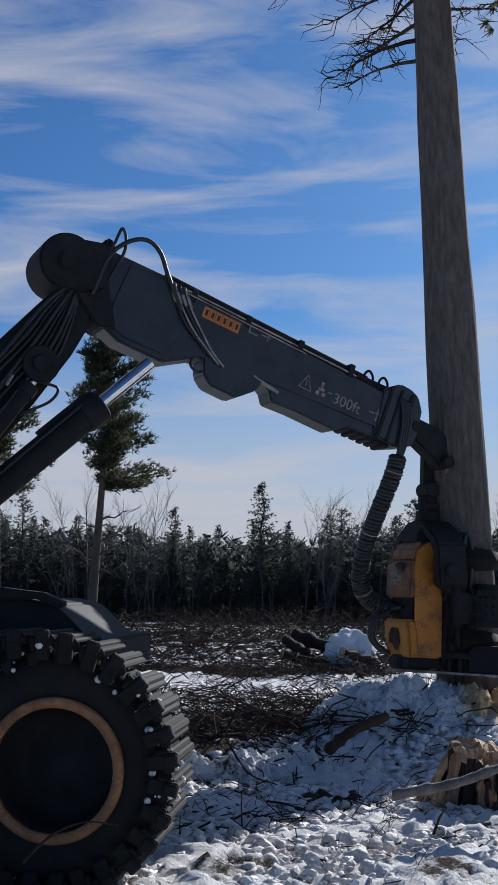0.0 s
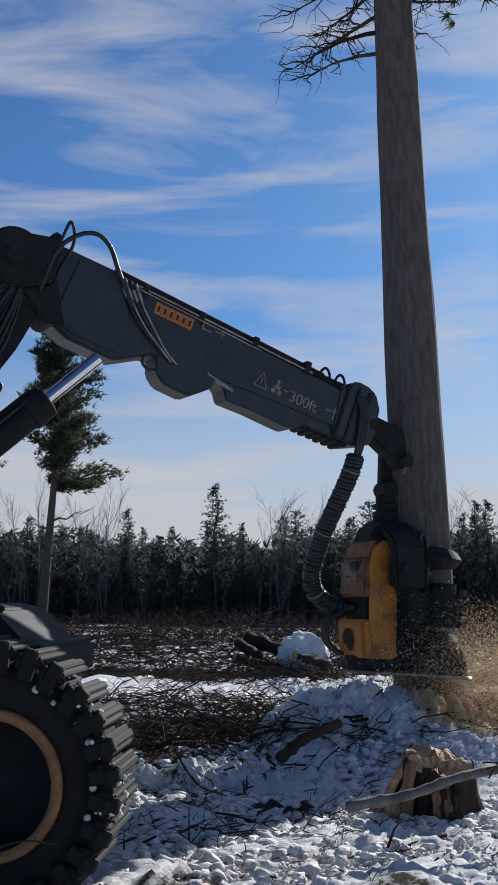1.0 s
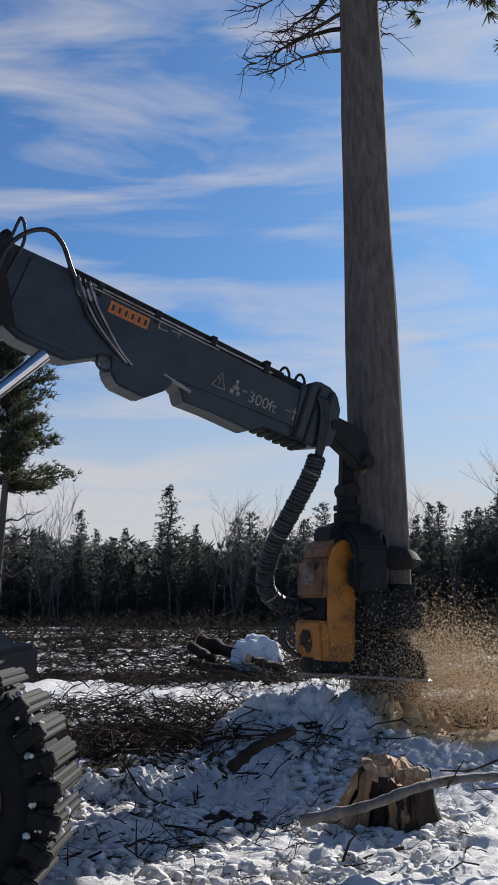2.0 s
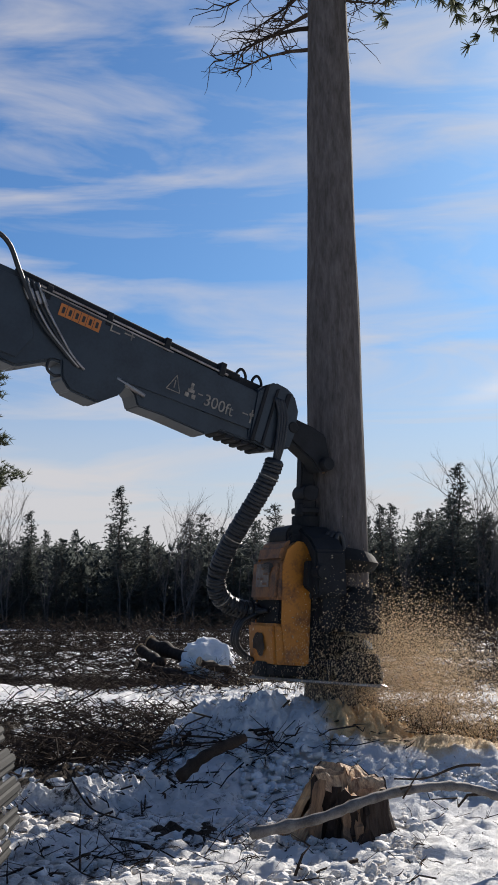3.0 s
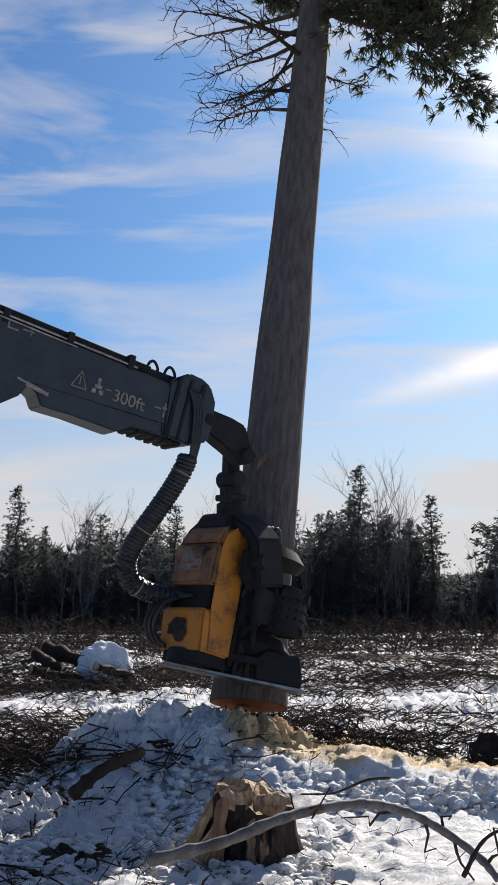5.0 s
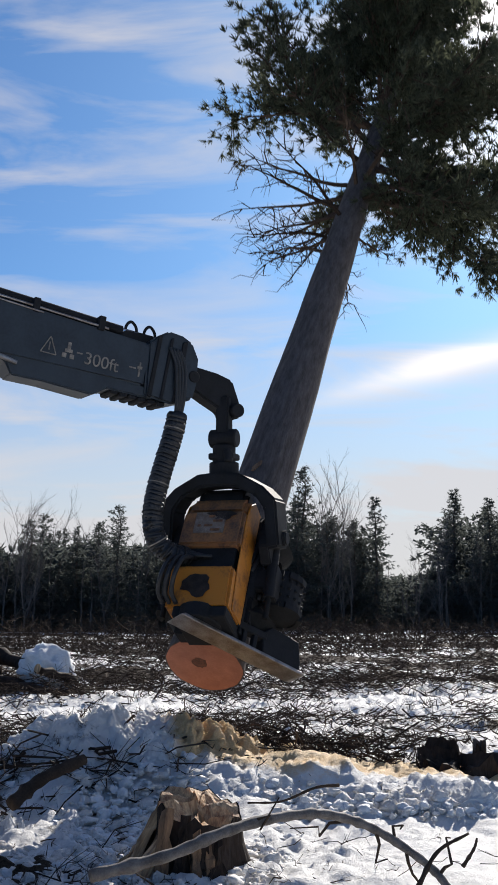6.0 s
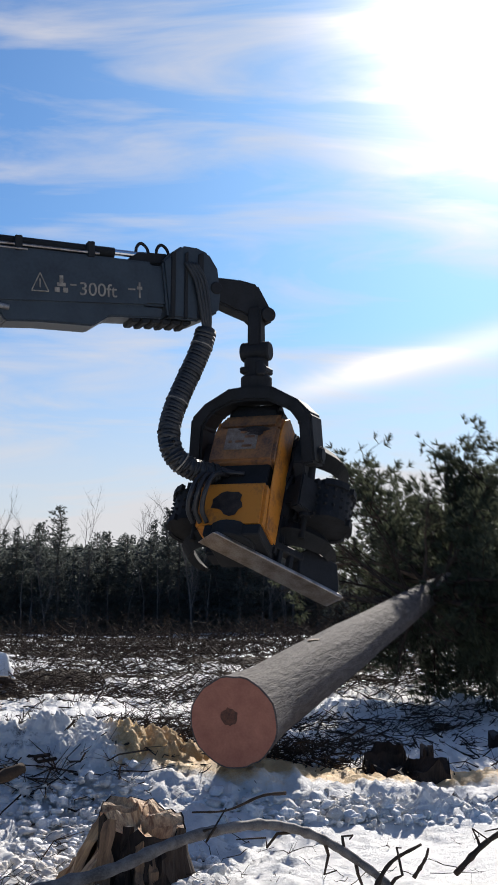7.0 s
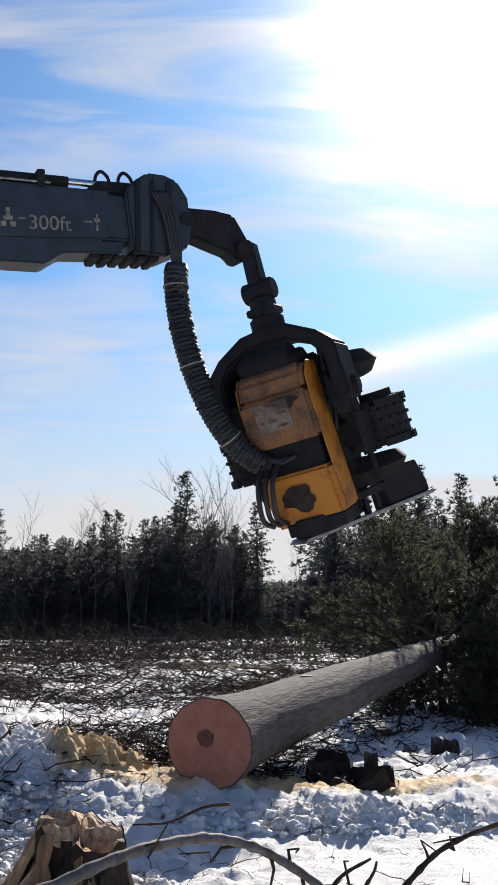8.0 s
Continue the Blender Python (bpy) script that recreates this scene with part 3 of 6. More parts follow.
    slab(bm, [(0.3, -0.26), (0.5, -0.33), (0.92, -0.33), (1.02, -0.1), (0.8, 0.34), (0.35, 0.34)], -W - 0.02, -W)
    part("side_plate", bevel(bm, 0.006, 1), "dark_paint", jib)
    # telescope guide and pipes on top
    bm = bmesh.new()
    bar(bm, (0.72, -0.05, 0.42), (3.05, -0.05, 0.345), 0.045, 16)
    part("extension_cylinder", bm, "black_steel", jib)
    bm = bmesh.new()
    bar(bm, (0.95, -0.14, 0.365), (2.9, -0.14, 0.305), 0.012, 8)
    bar(bm, (0.95, -0.16, 0.33), (2.3, -0.16, 0.285), 0.008, 8)
    part("pipe", bm, "steel", jib)
    for x in (1.0, 1.6, 2.2, 2.8):
        bm = bmesh.new()
        box(bm, (x, -0.16, 0.27), (x + 0.06, 0.05, 0.40))
        part("pipe_clamp", bevel(bm, 0.006, 1), "black_steel", jib)
    # valve box below the jib
    bm = bmesh.new()
    slab(bm, [(1.30, -0.16), (1.36, -0.34), (1.46, -0.42), (1.74, -0.43), (1.92, -0.28), (1.98, -0.12)], -0.17, 0.12)
    part("valve_box", bevel(bm, 0.018), "dark_paint", jib)
    bm = bmesh.new()
    slab(bm, [(1.92, -0.14), (2.06, -0.22), (2.12, -0.31), (2.40, -0.30), (2.84, -0.31), (2.98, -0.22), (3.42, -0.21), (3.45, -0.12), (2.1, -0.10)], -0.14, 0.14)
    part("wear_rail", bevel(bm, 0.012), "dark_paint", jib)
    bm = bmesh.new()
    bar(bm, (1.85, -0.15, -0.15), (2.15, -0.15, -0.2), 0.022, 10)
    part("guide_rod", bm, "steel", jib)
    # steel pipes down the side with fittings
    for k in range(4):
        o = 0.055 * k
        tube("hydraulic_pipe", arc([(0.74 + o, -W - 0.03, 0.36), (0.86 + o, -W - 0.035, 0.2), (1.05 + o, -W - 0.035, 0.02), (1.30 + 0.5 * o, -W - 0.03, -0.12), (1.45 + 0.5 * o, -W - 0.02, -0.2)], 6), 0.013, "steel" if k % 2 else "hose", jib, seg=8)
        bm = bmesh.new()
        bar(bm, (0.80 + o, -W - 0.035, 0.28), (0.87 + o, -W - 0.037, 0.19), 0.02, 8)
        part("fitting", bm, "steel", jib)
    tube("loop_hose", arc([(0.10, -0.20, -0.1), (0.12, -0.22, 0.3), (0.24, -0.2, 0.52), (0.40, -0.2, 0.62), (0.56, -0.2, 0.57), (0.72, -0.2, 0.38), (0.95, -0.2, 0.12)], 8), 0.022, "hose", jib, seg=10)
    tube("loop_hose", arc([(0.20, -0.19, 0.1), (0.24, -0.2, 0.45), (0.15, -0.2, 0.62), (0.12, -0.21, 0.4), (0.05, -0.2, 0.0)], 8), 0.016, "hose", jib, seg=8)
    tube("loop_hose", arc([(1.22, -0.12, -0.18), (1.22, -0.14, -0.30), (1.30, -0.14, -0.34), (1.38, -0.12, -0.30)], 6), 0.014, "hose", jib, seg=8)
    # orange maker's plate with plain marks
    tilt = Matrix.Rotation(radians(0.8), 4, "Y")
    bm = bmesh.new()
    box(bm, (1.16, -W - 0.007, 0.195), (1.56, -W - 0.002, 0.305), tilt)
    plate = part("maker_plate", bm, "orange_label", jib, "orange plate in six fields")
    for k in range(6):
        x = 1.167 + 0.066 * k
        bm = bmesh.new()
        box(bm, (x + 0.016, -W - 0.010, 0.222), (x + 0.042, -W - 0.006, 0.278), tilt)
        part("plate_mark", bm, "black_letter", plate)
        if k < 5:
            bm = bmesh.new()
            box(bm, (x + 0.057, -W - 0.010, 0.2), (x + 0.061, -W - 0.006, 0.30), tilt)
            part("plate_divider", bm, "black_letter", plate)
    bm = bmesh.new()
    for x0, x1, z0, z1 in ((1.66, 1.76, 0.30, 0.312), (1.66, 1.672, 0.24, 0.31), (1.66, 1.76, 0.235, 0.247), (1.80, 1.90, 0.262, 0.274), (1.87, 1.882, 0.23, 0.31)):
        box(bm, (x0, -W - 0.006, z0), (x1, -W - 0.002, z1))
    part("model_mark", bm, "pale_letter", jib)
    # distance warning
    lettering("warning_text", "300ft", 0.155, Matrix.Translation((2.72, -W - 0.004, -0.06)) @ ON_FACE, "pale_letter", jib)
    bm = bmesh.new()
    for i in range(3):
        p = [(2.33, -0.05), (2.40, 0.10), (2.47, -0.05)]
        a, b = p[i], p[(i + 1) % 3]
        bar(bm, (a[0], -W - 0.003, a[1]), (b[0], -W - 0.003, b[1]), 0.005, 6)
    box(bm, (2.395, -W - 0.006, -0.02), (2.405, -W - 0.002, 0.05))
    part("warning_sign", bm, "pale_letter", jib)
    bm = bmesh.new()
    box(bm, (2.54, -W - 0.006, 0.0), (2.61, -W - 0.002, 0.03))
    box(bm, (2.52, -W - 0.006, -0.05), (2.56, -W - 0.002, -0.01))
    box(bm, (2.59, -W - 0.006, -0.05), (2.63, -W - 0.002, -0.01))
    box(bm, (2.56, -W - 0.006, 0.03), (2.59, -W - 0.002, 0.09))
    box(bm, (2.65, -W - 0.006, 0.012), (2.70, -W - 0.002, 0.024))
    part("warning_pictogram", bm, "pale_letter", jib)
    bm = bmesh.new()
    box(bm, (3.14, -W - 0.006, 0.012), (3.20, -W - 0.002, 0.024))
    box(bm, (3.23, -W - 0.006, -0.05), (3.245, -W - 0.002, 0.08))
    box(bm, (3.215, -W - 0.006, 0.02), (3.26, -W - 0.002, 0.045))
    part("warning_figure", bm, "pale_letter", jib)

    # ---- telescopic end, slides along x ----
    ext = new("jib_extension")
    ext.parent = hv
    bm = bmesh.new()
    slab(bm, [(2.9, -0.10), (3.50, -0.10), (3.50, 0.25), (2.9, 0.25)], -0.125, 0.125)
    slab(bm, [(3.26, -0.20), (3.52, -0.22), (3.72, -0.13), (3.74, 0.02), (3.72, 0.25), (3.64, 0.38), (3.54, 0.42), (3.40, 0.43), (3.30, 0.36), (3.22, 0.28)], -0.17, 0.17)
    part("tip_casting", bevel(bm, 0.02), "dark_paint", ext)
    bm = bmesh.new()
    slab(bm, [(3.62, 0.02), (3.66, 0.20), (3.96, 0.19), (4.12, 0.16), (4.22, -0.02), (4.26, -0.16), (4.14, -0.22), (4.05, -0.14), (3.88, -0.08)], -0.10, 0.10)
    part("tip_bracket", bevel(bm, 0.02), "black_steel", ext)
    for x, z, w in ((4.18, -0.12, 0.065), (3.70, 0.08, 0.055)):
        bm = bmesh.new()
        bar(bm, (x, -0.18, z), (x, 0.18, z), w, 18)
        part("tip_pin", bevel(bm, 0.008, 1), "black_steel", ext)
    for k in range(6):
        bm = bmesh.new()
        slab(bm, [(2.95 + 0.09 * k, -0.215), (2.96 + 0.09 * k, -0.25 - 0.008 * (k % 2)), (3.02 + 0.09 * k, -0.25), (3.035 + 0.09 * k, -0.215)], -0.13, 0.13)
        part("wear_pad", bevel(bm, 0.008, 1), "black_steel", ext)
    for x, w in ((3.28, 0.04), (3.40, 0.03), (3.52, 0.05)):
        bm = bmesh.new()
        slab(bm, [(x, -0.2), (x + 0.02, 0.36), (x + w + 0.02, 0.38), (x + w, -0.21)], -0.185, -0.165)
        part("casting_rib", bevel(bm, 0.006, 1), "black_steel", ext)
    for x in (3.02, 3.20):
        tube("lifting_eye", arc([(x, -0.05, 0.32), (x + 0.01, -0.05, 0.41), (x + 0.05, -0.05, 0.45), (x + 0.10, -0.05, 0.41), (x + 0.12, -0.05, 0.34)], 5), 0.014, "black_steel", ext, seg=8)
    bm = bmesh.new()
    slab(bm, [(2.92, 0.27), (3.02, 0.37), (3.30, 0.37), (3.36, 0.27)], -0.08, 0.02)
    part("rod_end", bevel(bm, 0.012), "black_steel", ext)
    bm = bmesh.new()
    bar(bm, (2.4, -0.05, 0.366), (3.3, -0.05, 0.338), 0.028, 14)
    part("extension_rod", bm, "chrome", ext)
    for k in range(4):
        o = 0.03 * k
        tube("hose", arc([(3.42 + o, -0.185, 0.28), (3.50 + o, -0.20, 0.12), (3.55 + 0.8 * o, -0.2, -0.15), (3.58 + 0.5 * o, -0.18, -0.32)], 6), 0.017, "hose", ext, seg=8)
    return hv, jib, ext


harvester, jib, jib_extension = make_harvester()


# ---- harvester head: origin at the upper pin ----
def make_head():
    hd = thing("harvester_head", (0.7, 12.9, 3.0), "black and worn yellow harvester head hanging from the crane", "harvester head")
    bm = bmesh.new()
    slab(bm, [(-0.06, 0.05), (0.06, 0.05), (0.075, -0.30), (-0.075, -0.30)], -0.06, 0.06)
    part("hanger_link", bevel(bm, 0.015), "black_steel", hd)
    bm = bmesh.new()
    bar(bm, (0, -0.13, -0.34), (0, 0.13, -0.34), 0.085, 24)
    bar(bm, (0.0, 0, -0.40), (0.0, 0, -0.58), 0.105, 28)
    bar(bm, (0.07, 0.06, -0.44), (0.12, 0.08, -0.56), 0.05, 14)
    bar(bm, (-0.08, -0.06, -0.45), (-0.11, -0.08, -0.57), 0.04, 14)
    box(bm, (-0.10, -0.12, -0.54), (0.10, 0.12, -0.48))
    bar(bm, (0.0, 0, -0.56), (0.0, 0, -0.68), 0.135, 28)
    part("rotator", bevel(bm, 0.012, 1), "black_steel", hd)
    # yoke: an arch across y
    bm = bmesh.new()
    for s in (-1, 1):
        line = [(0.0, -0.66), (0.20, -0.68), (0.42, -0.80), (0.54, -0.92), (0.57, -1.34), (0.45, -1.36), (0.43, -1.00), (0.34, -0.88), (0.16, -0.80), (0.0, -0.79)]
        prof = [(y * s, z) for y, z in line]
        a = [bm.verts.new((-0.17, y, z)) for y, z in prof]
        b = [bm.verts.new((0.15, y, z)) for y, z in prof]
        bm.faces.new(a)
        bm.faces.new(b[::-1])
        for i in range(len(a)):
            if i != len(a) - 1:
                bm.faces.new((a[i], b[i], b[(i + 1) % len(a)], a[(i + 1) % len(a)]))
    bmesh.ops.recalc_face_normals(bm, faces=bm.faces)
    part("yoke", bevel(bm, 0.02), "black_steel", hd)

    body = new("head_body")
    body.parent = hd
    # yellow hood: back (-x) and two sides, with its recess for the hose
    def shell(name, outline, y0, y1, mat, w, label=""):
        bm = bmesh.new()
        slab(bm, outline, y0, y1)
        return part(name, bevel(bm, w), mat, body, label)

    shell("hood_top", [(-0.31, 0.08), (-0.27, 0.24), (-0.17, 0.31), (0.02, 0.29), (0.05, 0.08)], -0.27, 0.27, "rusty", 0.035, "scuffed rusty yellow hood top")
    shell("hood_upper", [(-0.335, -0.28), (-0.325, 0.09), (0.05, 0.09), (0.05, -0.28)], -0.285, 0.285, "rusty", 0.025, "scuffed rusty hood with a worn sticker")
    shell("hose_recess", [(-0.27, -0.52), (-0.27, -0.26), (0.05, -0.26), (0.05, -0.52)], -0.25, 0.25, "black_steel", 0.01)
    shell("hood_lower", [(-0.30, -0.90), (-0.345, -0.50), (0.05, -0.50), (0.05, -0.90)], -0.285, 0.285, "yellow", 0.025, "worn yellow hood with a dark scrape")
    for s in (-1, 1):
        bm = bmesh.new()
        slab(bm, [(-0.20, -0.86), (-0.26, -0.5), (-0.28, 0.05), (-0.24, 0.20), (-0.14, 0.29), (0.03, 0.27), (0.05, -0.86)], s * 0.291 - 0.006, s * 0.291 + 0.006)
        part("hood_side", bevel(bm, 0.005, 1), "yellow", body, "bright worn yellow side panel")
    bm = bmesh.new()
    bar(bm, (-0.10, -0.20, 0.34), (-0.10, 0.20, 0.34), 0.115, 20)
    bar(bm, (-0.10, 0.02, 0.34), (-0.10, 0.25, 0.34), 0.085, 20)
    slab(bm, [(-0.22, 0.22), (-0.18, 0.36), (0.05, 0.40), (0.16, 0.30), (0.16, 0.2)], -0.24, 0.20)
    part("tilt_motor", bevel(bm, 0.015), "black_steel", body)
    bm = bmesh.new()
    box(bm, (-0.340, -0.12, -0.16), (-0.331, 0.16, 0.06))
    st = part("sticker", bm, "sticker", body, "scuffed pale sticker")
    rs = random.Random(8)
    for k in range(10):
        y, z = rs.uniform(-0.1, 0.10), -0.14 + 0.19 * (k // 3) / 4
        bm = bmesh.new()
        box(bm, (-0.344, y, z), (-0.339, y + rs.uniform(0.02, 0.06), z + 0.022))
        part("sticker_mark", bm, "rusty", body)
    # dark scrapes worn through the paint
    for cy, cz, ry, rz, x in ((0.02, -0.70, 0.13, 0.10, -0.334), (-0.10, 0.03, 0.13, 0.045, -0.340)):
        bm = bmesh.new()
        ring = []
        for k in range(18):
            a = 2 * math.pi * k / 18
            r = 1 + 0.75 * noise.noise(Vector((math.cos(a) * 2.4, math.sin(a) * 2.4, cz * 9)))
            ring.append(bm.verts.new((x + (0.045 * (-(cz + 0.70) - rz * math.sin(a) * r) if cz < -0.4 else 0.0) * 2.2, cy + ry * math.cos(a) * r, cz + rz * math.sin(a) * r)))
        bm.faces.new(ring)
        bmesh.ops.solidify(bm, geom=bm.faces, thickness=0.006)
        part("paint_scrape", bm, "scrape", body, "dark scrape through the paint")
    # frame column, tilt ears and feed arms
    bm = bmesh.new()
    slab(bm, [(0.03, -0.95), (0.05, 0.24), (0.12, 0.34), (0.20, 0.28), (0.24, -0.1), (0.22, -0.95)], -0.30, 0.30)
    part("main_frame", bevel(bm, 0.02), "black_steel", body)
    for s in (-1, 1):
        bm = bmesh.new()
        slab(bm, [(-0.10, -0.14), (-0.10, 0.10), (0.12, 0.10), (0.22, -0.20), (0.05, -0.24)], s * 0.42 - 0.05, s * 0.42 + 0.05)
        bar(bm, (0, s * 0.34, 0), (0, s * 0.60, 0), 0.07, 18)
        part("tilt_ear", bevel(bm, 0.012), "black_steel", body)
        bm = bmesh.new()
        bar(bm, (0.10, s * 0.46, -0.02), (0.12, s * 0.48, -0.55), 0.05, 16)
        part("tilt_cylinder", bm, "black_steel", body)
        bm = bmesh.new()
        bar(bm, (0.12, s * 0.48, -0.55), (0.13, s * 0.48, -0.75), 0.025, 12)
        part("tilt_rod", bm, "track_steel", body)
    for s in (-1, 1):
        for k in range(3):
            y = s * (0.33 + 0.035 * k)
            tube("hose", arc([(0.02 + 0.05 * k, y * 0.8, -0.30), (0.08 + 0.05 * k, y, 0.05), (0.14 + 0.04 * k, y, 0.34), (0.20 + 0.03 * k, y, 0.38), (0.24 + 0.03 * k, y, 0.26), (0.22 + 0.04 * k, y, -0.15), (0.2 + 0.03 * k, y * 0.95, -0.5)], 6), 0.024, "hose", body, seg=8)
        bm = bmesh.new()
        slab(bm, [(0.10, -0.80), (0.10, 0.18), (0.30, 0.12), (0.36, -0.2), (0.30, -0.80)], s * 0.31 - 0.03, s * 0.31 + 0.03)
        part("side_plate", bevel(bm, 0.012), "black_steel", body)
    rollers, claws = [], []
    for s in (-1, 1):
        bm = bmesh.new()
        slab(bm, [(-0.05, -0.16), (-0.05, 0.16), (0.14, 0.15), (0.36, 0.08), (0.40, -0.06), (0.16, -0.16)], s * 0.20 - 0.05, s * 0.20 + 0.05)
        bar(bm, (0.0, s * 0.02, -0.2), (0.0, s * 0.02, 0.2), 0.06, 14)
        box(bm, (-0.04, min(0, s * 0.22), -0.1), (0.05, max(0, s * 0.22), 0.1))
        bevel(bm, 0.012)
        bar(bm, (0.33, s * 0.19, -0.17), (0.33, s * 0.19, 0.15), 0.20, 24)
        bar(bm, (0.33, s * 0.19, 0.15), (0.33, s * 0.19, 0.25), 0.13, 20)
        for k in range(18):
            a = 2 * math.pi * k / 18
            for z in (-0.13, -0.05, 0.03, 0.11):
                p = Vector((0.33 + 0.20 * math.cos(a), s * 0.19 + 0.20 * math.sin(a), z))
                d = Vector((math.cos(a), math.sin(a), 0))
                bar(bm, p, p + d * 0.022, 0.018, 5, 0.008)
        # rim plates with gaps round the roller's motor
        for z in (-0.15, 0.16):
            for k in range(20):
                a = 2 * math.pi * (k + 0.5) / 20
                if k % 4 == 3:
                    continue
                box(bm, (0.185, -0.04, z - 0.03), (0.225, 0.04, z + 0.03), Matrix.Translation((0.33, s * 0.19, 0)) @ Matrix.Rotation(a, 4, "Z"))
        ra = part("feed_roller", bm, "black_steel", body, "spiked black steel feed roller on its arm")
        ra.location = (0.13, s * 0.27, -0.36)
        rollers.append(ra)
        for z, big in ((0.14, 1.0), (-0.68, 0.9)):
            bm = bmesh.new()
            pts = arc([(0.0, 0.0, 0), (0.10, s * 0.12, 0), (0.34, s * 0.14, 0), (0.52, s * 0.02, 0), (0.60, -s * 0.12, 0)], 5)
            n = len(pts)
            rows = []
            for i, p in enumerate(pts):
                d = (pts[min(i + 1, n - 1)] - pts[max(i - 1, 0)]).normalized()
                side = Vector((-d.y, d.x, 0)) * s
                w = (0.12 * (1 - (i / (n - 1)) ** 2) + 0.014) * big
                rows.append([bm.verts.new(p + side * 0.012 + Vector((0, 0, w))), bm.verts.new(p + side * w * 0.9), bm.verts.new(p + side * 0.012 - Vector((0, 0, w))), bm.verts.new(p - side * 0.012)])
            for i in range(n - 1):
                for k in range(4):
                    bm.faces.new((rows[i][k], rows[i][(k + 1) % 4], rows[i + 1][(k + 1) % 4], rows[i + 1][k]))
            bm.faces.new(rows[0])
            bm.faces.new(rows[-1][::-1])
            bmesh.ops.recalc_face_normals(bm, faces=bm.faces)
            bar(bm, (0, 0, -0.1), (0, 0, 0.1), 0.055, 14)
            cl = part("delimbing_knife", bm, "track_steel", body, "curved worn steel knife")
            cl.location = (0.18, s * 0.26, z)
            claws.append(cl)
    # saw box at the foot
    # it runs slantwise past the trunk
    slant = Matrix.Translation((0.22, -0.20, -1.0)) @ Matrix.Rotation(radians(-38), 4, "Z")

    def saw_part(name, outline, y0, y1, mat, label="", w=0.01):
        bm = bmesh.new()
        slab(bm, outline, y0, y1)
        bevel(bm, w, 1)
        bmesh.ops.transform(bm, matrix=slant, verts=bm.verts)
        return part(name, bm, mat, body, label)

    saw_part("saw_plate", [(-0.66, -0.03), (-0.62, 0.0), (0.62, 0.0), (0.66, -0.02), (0.62, -0.03)], -0.19, 0.04, "steel", "worn steel saw guard plate", 0.005)
    saw_part("saw_box", [(0.20, 0.0), (0.18, 0.20), (0.26, 0.28), (0.56, 0.27), (0.61, 0.08), (0.61, 0.0)], -0.17, 0.0, "black_steel")
    for x in (-0.24, -0.13, -0.02, 0.09):
        saw_part("guard_rib", [(x, 0.0), (x, 0.13), (x + 0.04, 0.13), (x + 0.04, 0.0)], -0.17, -0.11, "black_steel", "", 0.005)
    saw_part("guard_bar", [(-0.40, 0.12), (-0.40, 0.18), (0.22, 0.20), (0.22, 0.13)], -0.18, -0.08, "black_steel")
    saw_part("foot_frame", [(-0.60, 0.0), (-0.56, 0.12), (-0.30, 0.16), (-0.28, 0.0)], -0.17, 0.02, "black_steel")
    bm = bmesh.new()
    bar(bm, (-0.15, 0.0, -0.86), (-0.15, 0.0, -1.0), 0.20, 20)
    box(bm, (-0.3, -0.28, -0.98), (0.2, 0.2, -0.88))
    part("saw_motor", bevel(bm, 0.01, 1), "black_steel", body)
    for k in range(3):
        y = 0.1 + 0.06 * k
        tube("hose", arc([(-0.27, y, -0.38), (-0.46, y + 0.03, -0.50), (-0.50, y + 0.06, -0.68), (-0.40, y + 0.1, -0.80), (-0.30, y + 0.08, -0.86)], 6), 0.02, "hose", body, seg=8)
    for k in range(5):
        tube("hose", arc([(-0.29, -0.05 + 0.05 * k, -0.38), (-0.34, 0.06 + 0.04 * k, -0.40 + 0.02 * k), (-0.32, 0.20 + 0.02 * k, -0.36), (-0.28, 0.33, -0.40)], 6), 0.018, "hose", body, seg=8)
    return hd, body, rollers, claws


head, head_body, feed_arms, knives = make_head()


# ---- hose bundle between the jib's tip and the head, in rigid pieces ----
HOSE_N = 17


def make_hose():
    hb = thing("hose_bundle", (0, 0, 0), "thick black sleeved hydraulic hose bundle hanging in a loop", "hose")
    v, f = [], []
    ln = 0.105
    tube_data(v, f, [(0, 0, -0.02)] + [(0.004 * (i % 3 - 1), 0.003 * (i % 2), ln * i / 9) for i in range(10)] + [(0, 0, ln + 0.02)], [0.072] + [0.084 + 0.004 * (i % 2) + 0.005 * ((i * 7) % 3) for i in range(10)] + [0.072], 14)
    first = raw_part("sleeve", v, f, "hose", hb, smooth=True)
    out = [first]
    for k in range(1, HOSE_N):
        o = new("sleeve", first.data)
        o.parent = hb
        out.append(o)
    v, f = [], []
    tube_data(v, f, [(0, 0, 0.045), (0, 0, 0.056)], [0.099, 0.099], 14)
    for k in range(1, HOSE_N, 3):
        raw = raw_part("strap", list(v), list(f), "pale_letter" if k % 2 else "rubber", out[k])
    return hb, out


hose_bundle, sleeves = make_hose()


# ---- the pine that is felled: origin at the cut, z along the trunk ----
def blade_fan(v, f, at, out, rs, n, length, width):
    """A tuft of needles: thin triangles round the direction out."""
    for _ in range(n):
        d = (out + Vector((rs.gauss(0, 0.55), rs.gauss(0, 0.55), rs.gauss(0, 0.45)))).normalized()
        u = d.cross(Vector((rs.gauss(0, 1), rs.gauss(0, 1), rs.gauss(0, 1)))).normalized() * width
        l = length * rs.uniform(0.6, 1.25)
        i = len(v)
        v += [at - u, at + u, at + d * l + u * 0.3, at + d * l - u * 0.3]
        f.append((i, i + 1, i + 2, i + 3))


def trunk_radius(s):
    if s < 1.2:
        return 0.305 + 0.06 * (1 - s / 1.2) ** 2
    return max(0.02, 0.305 - 0.0135 * (s - 1.2) - 0.0006 * (s - 1.2) ** 2)


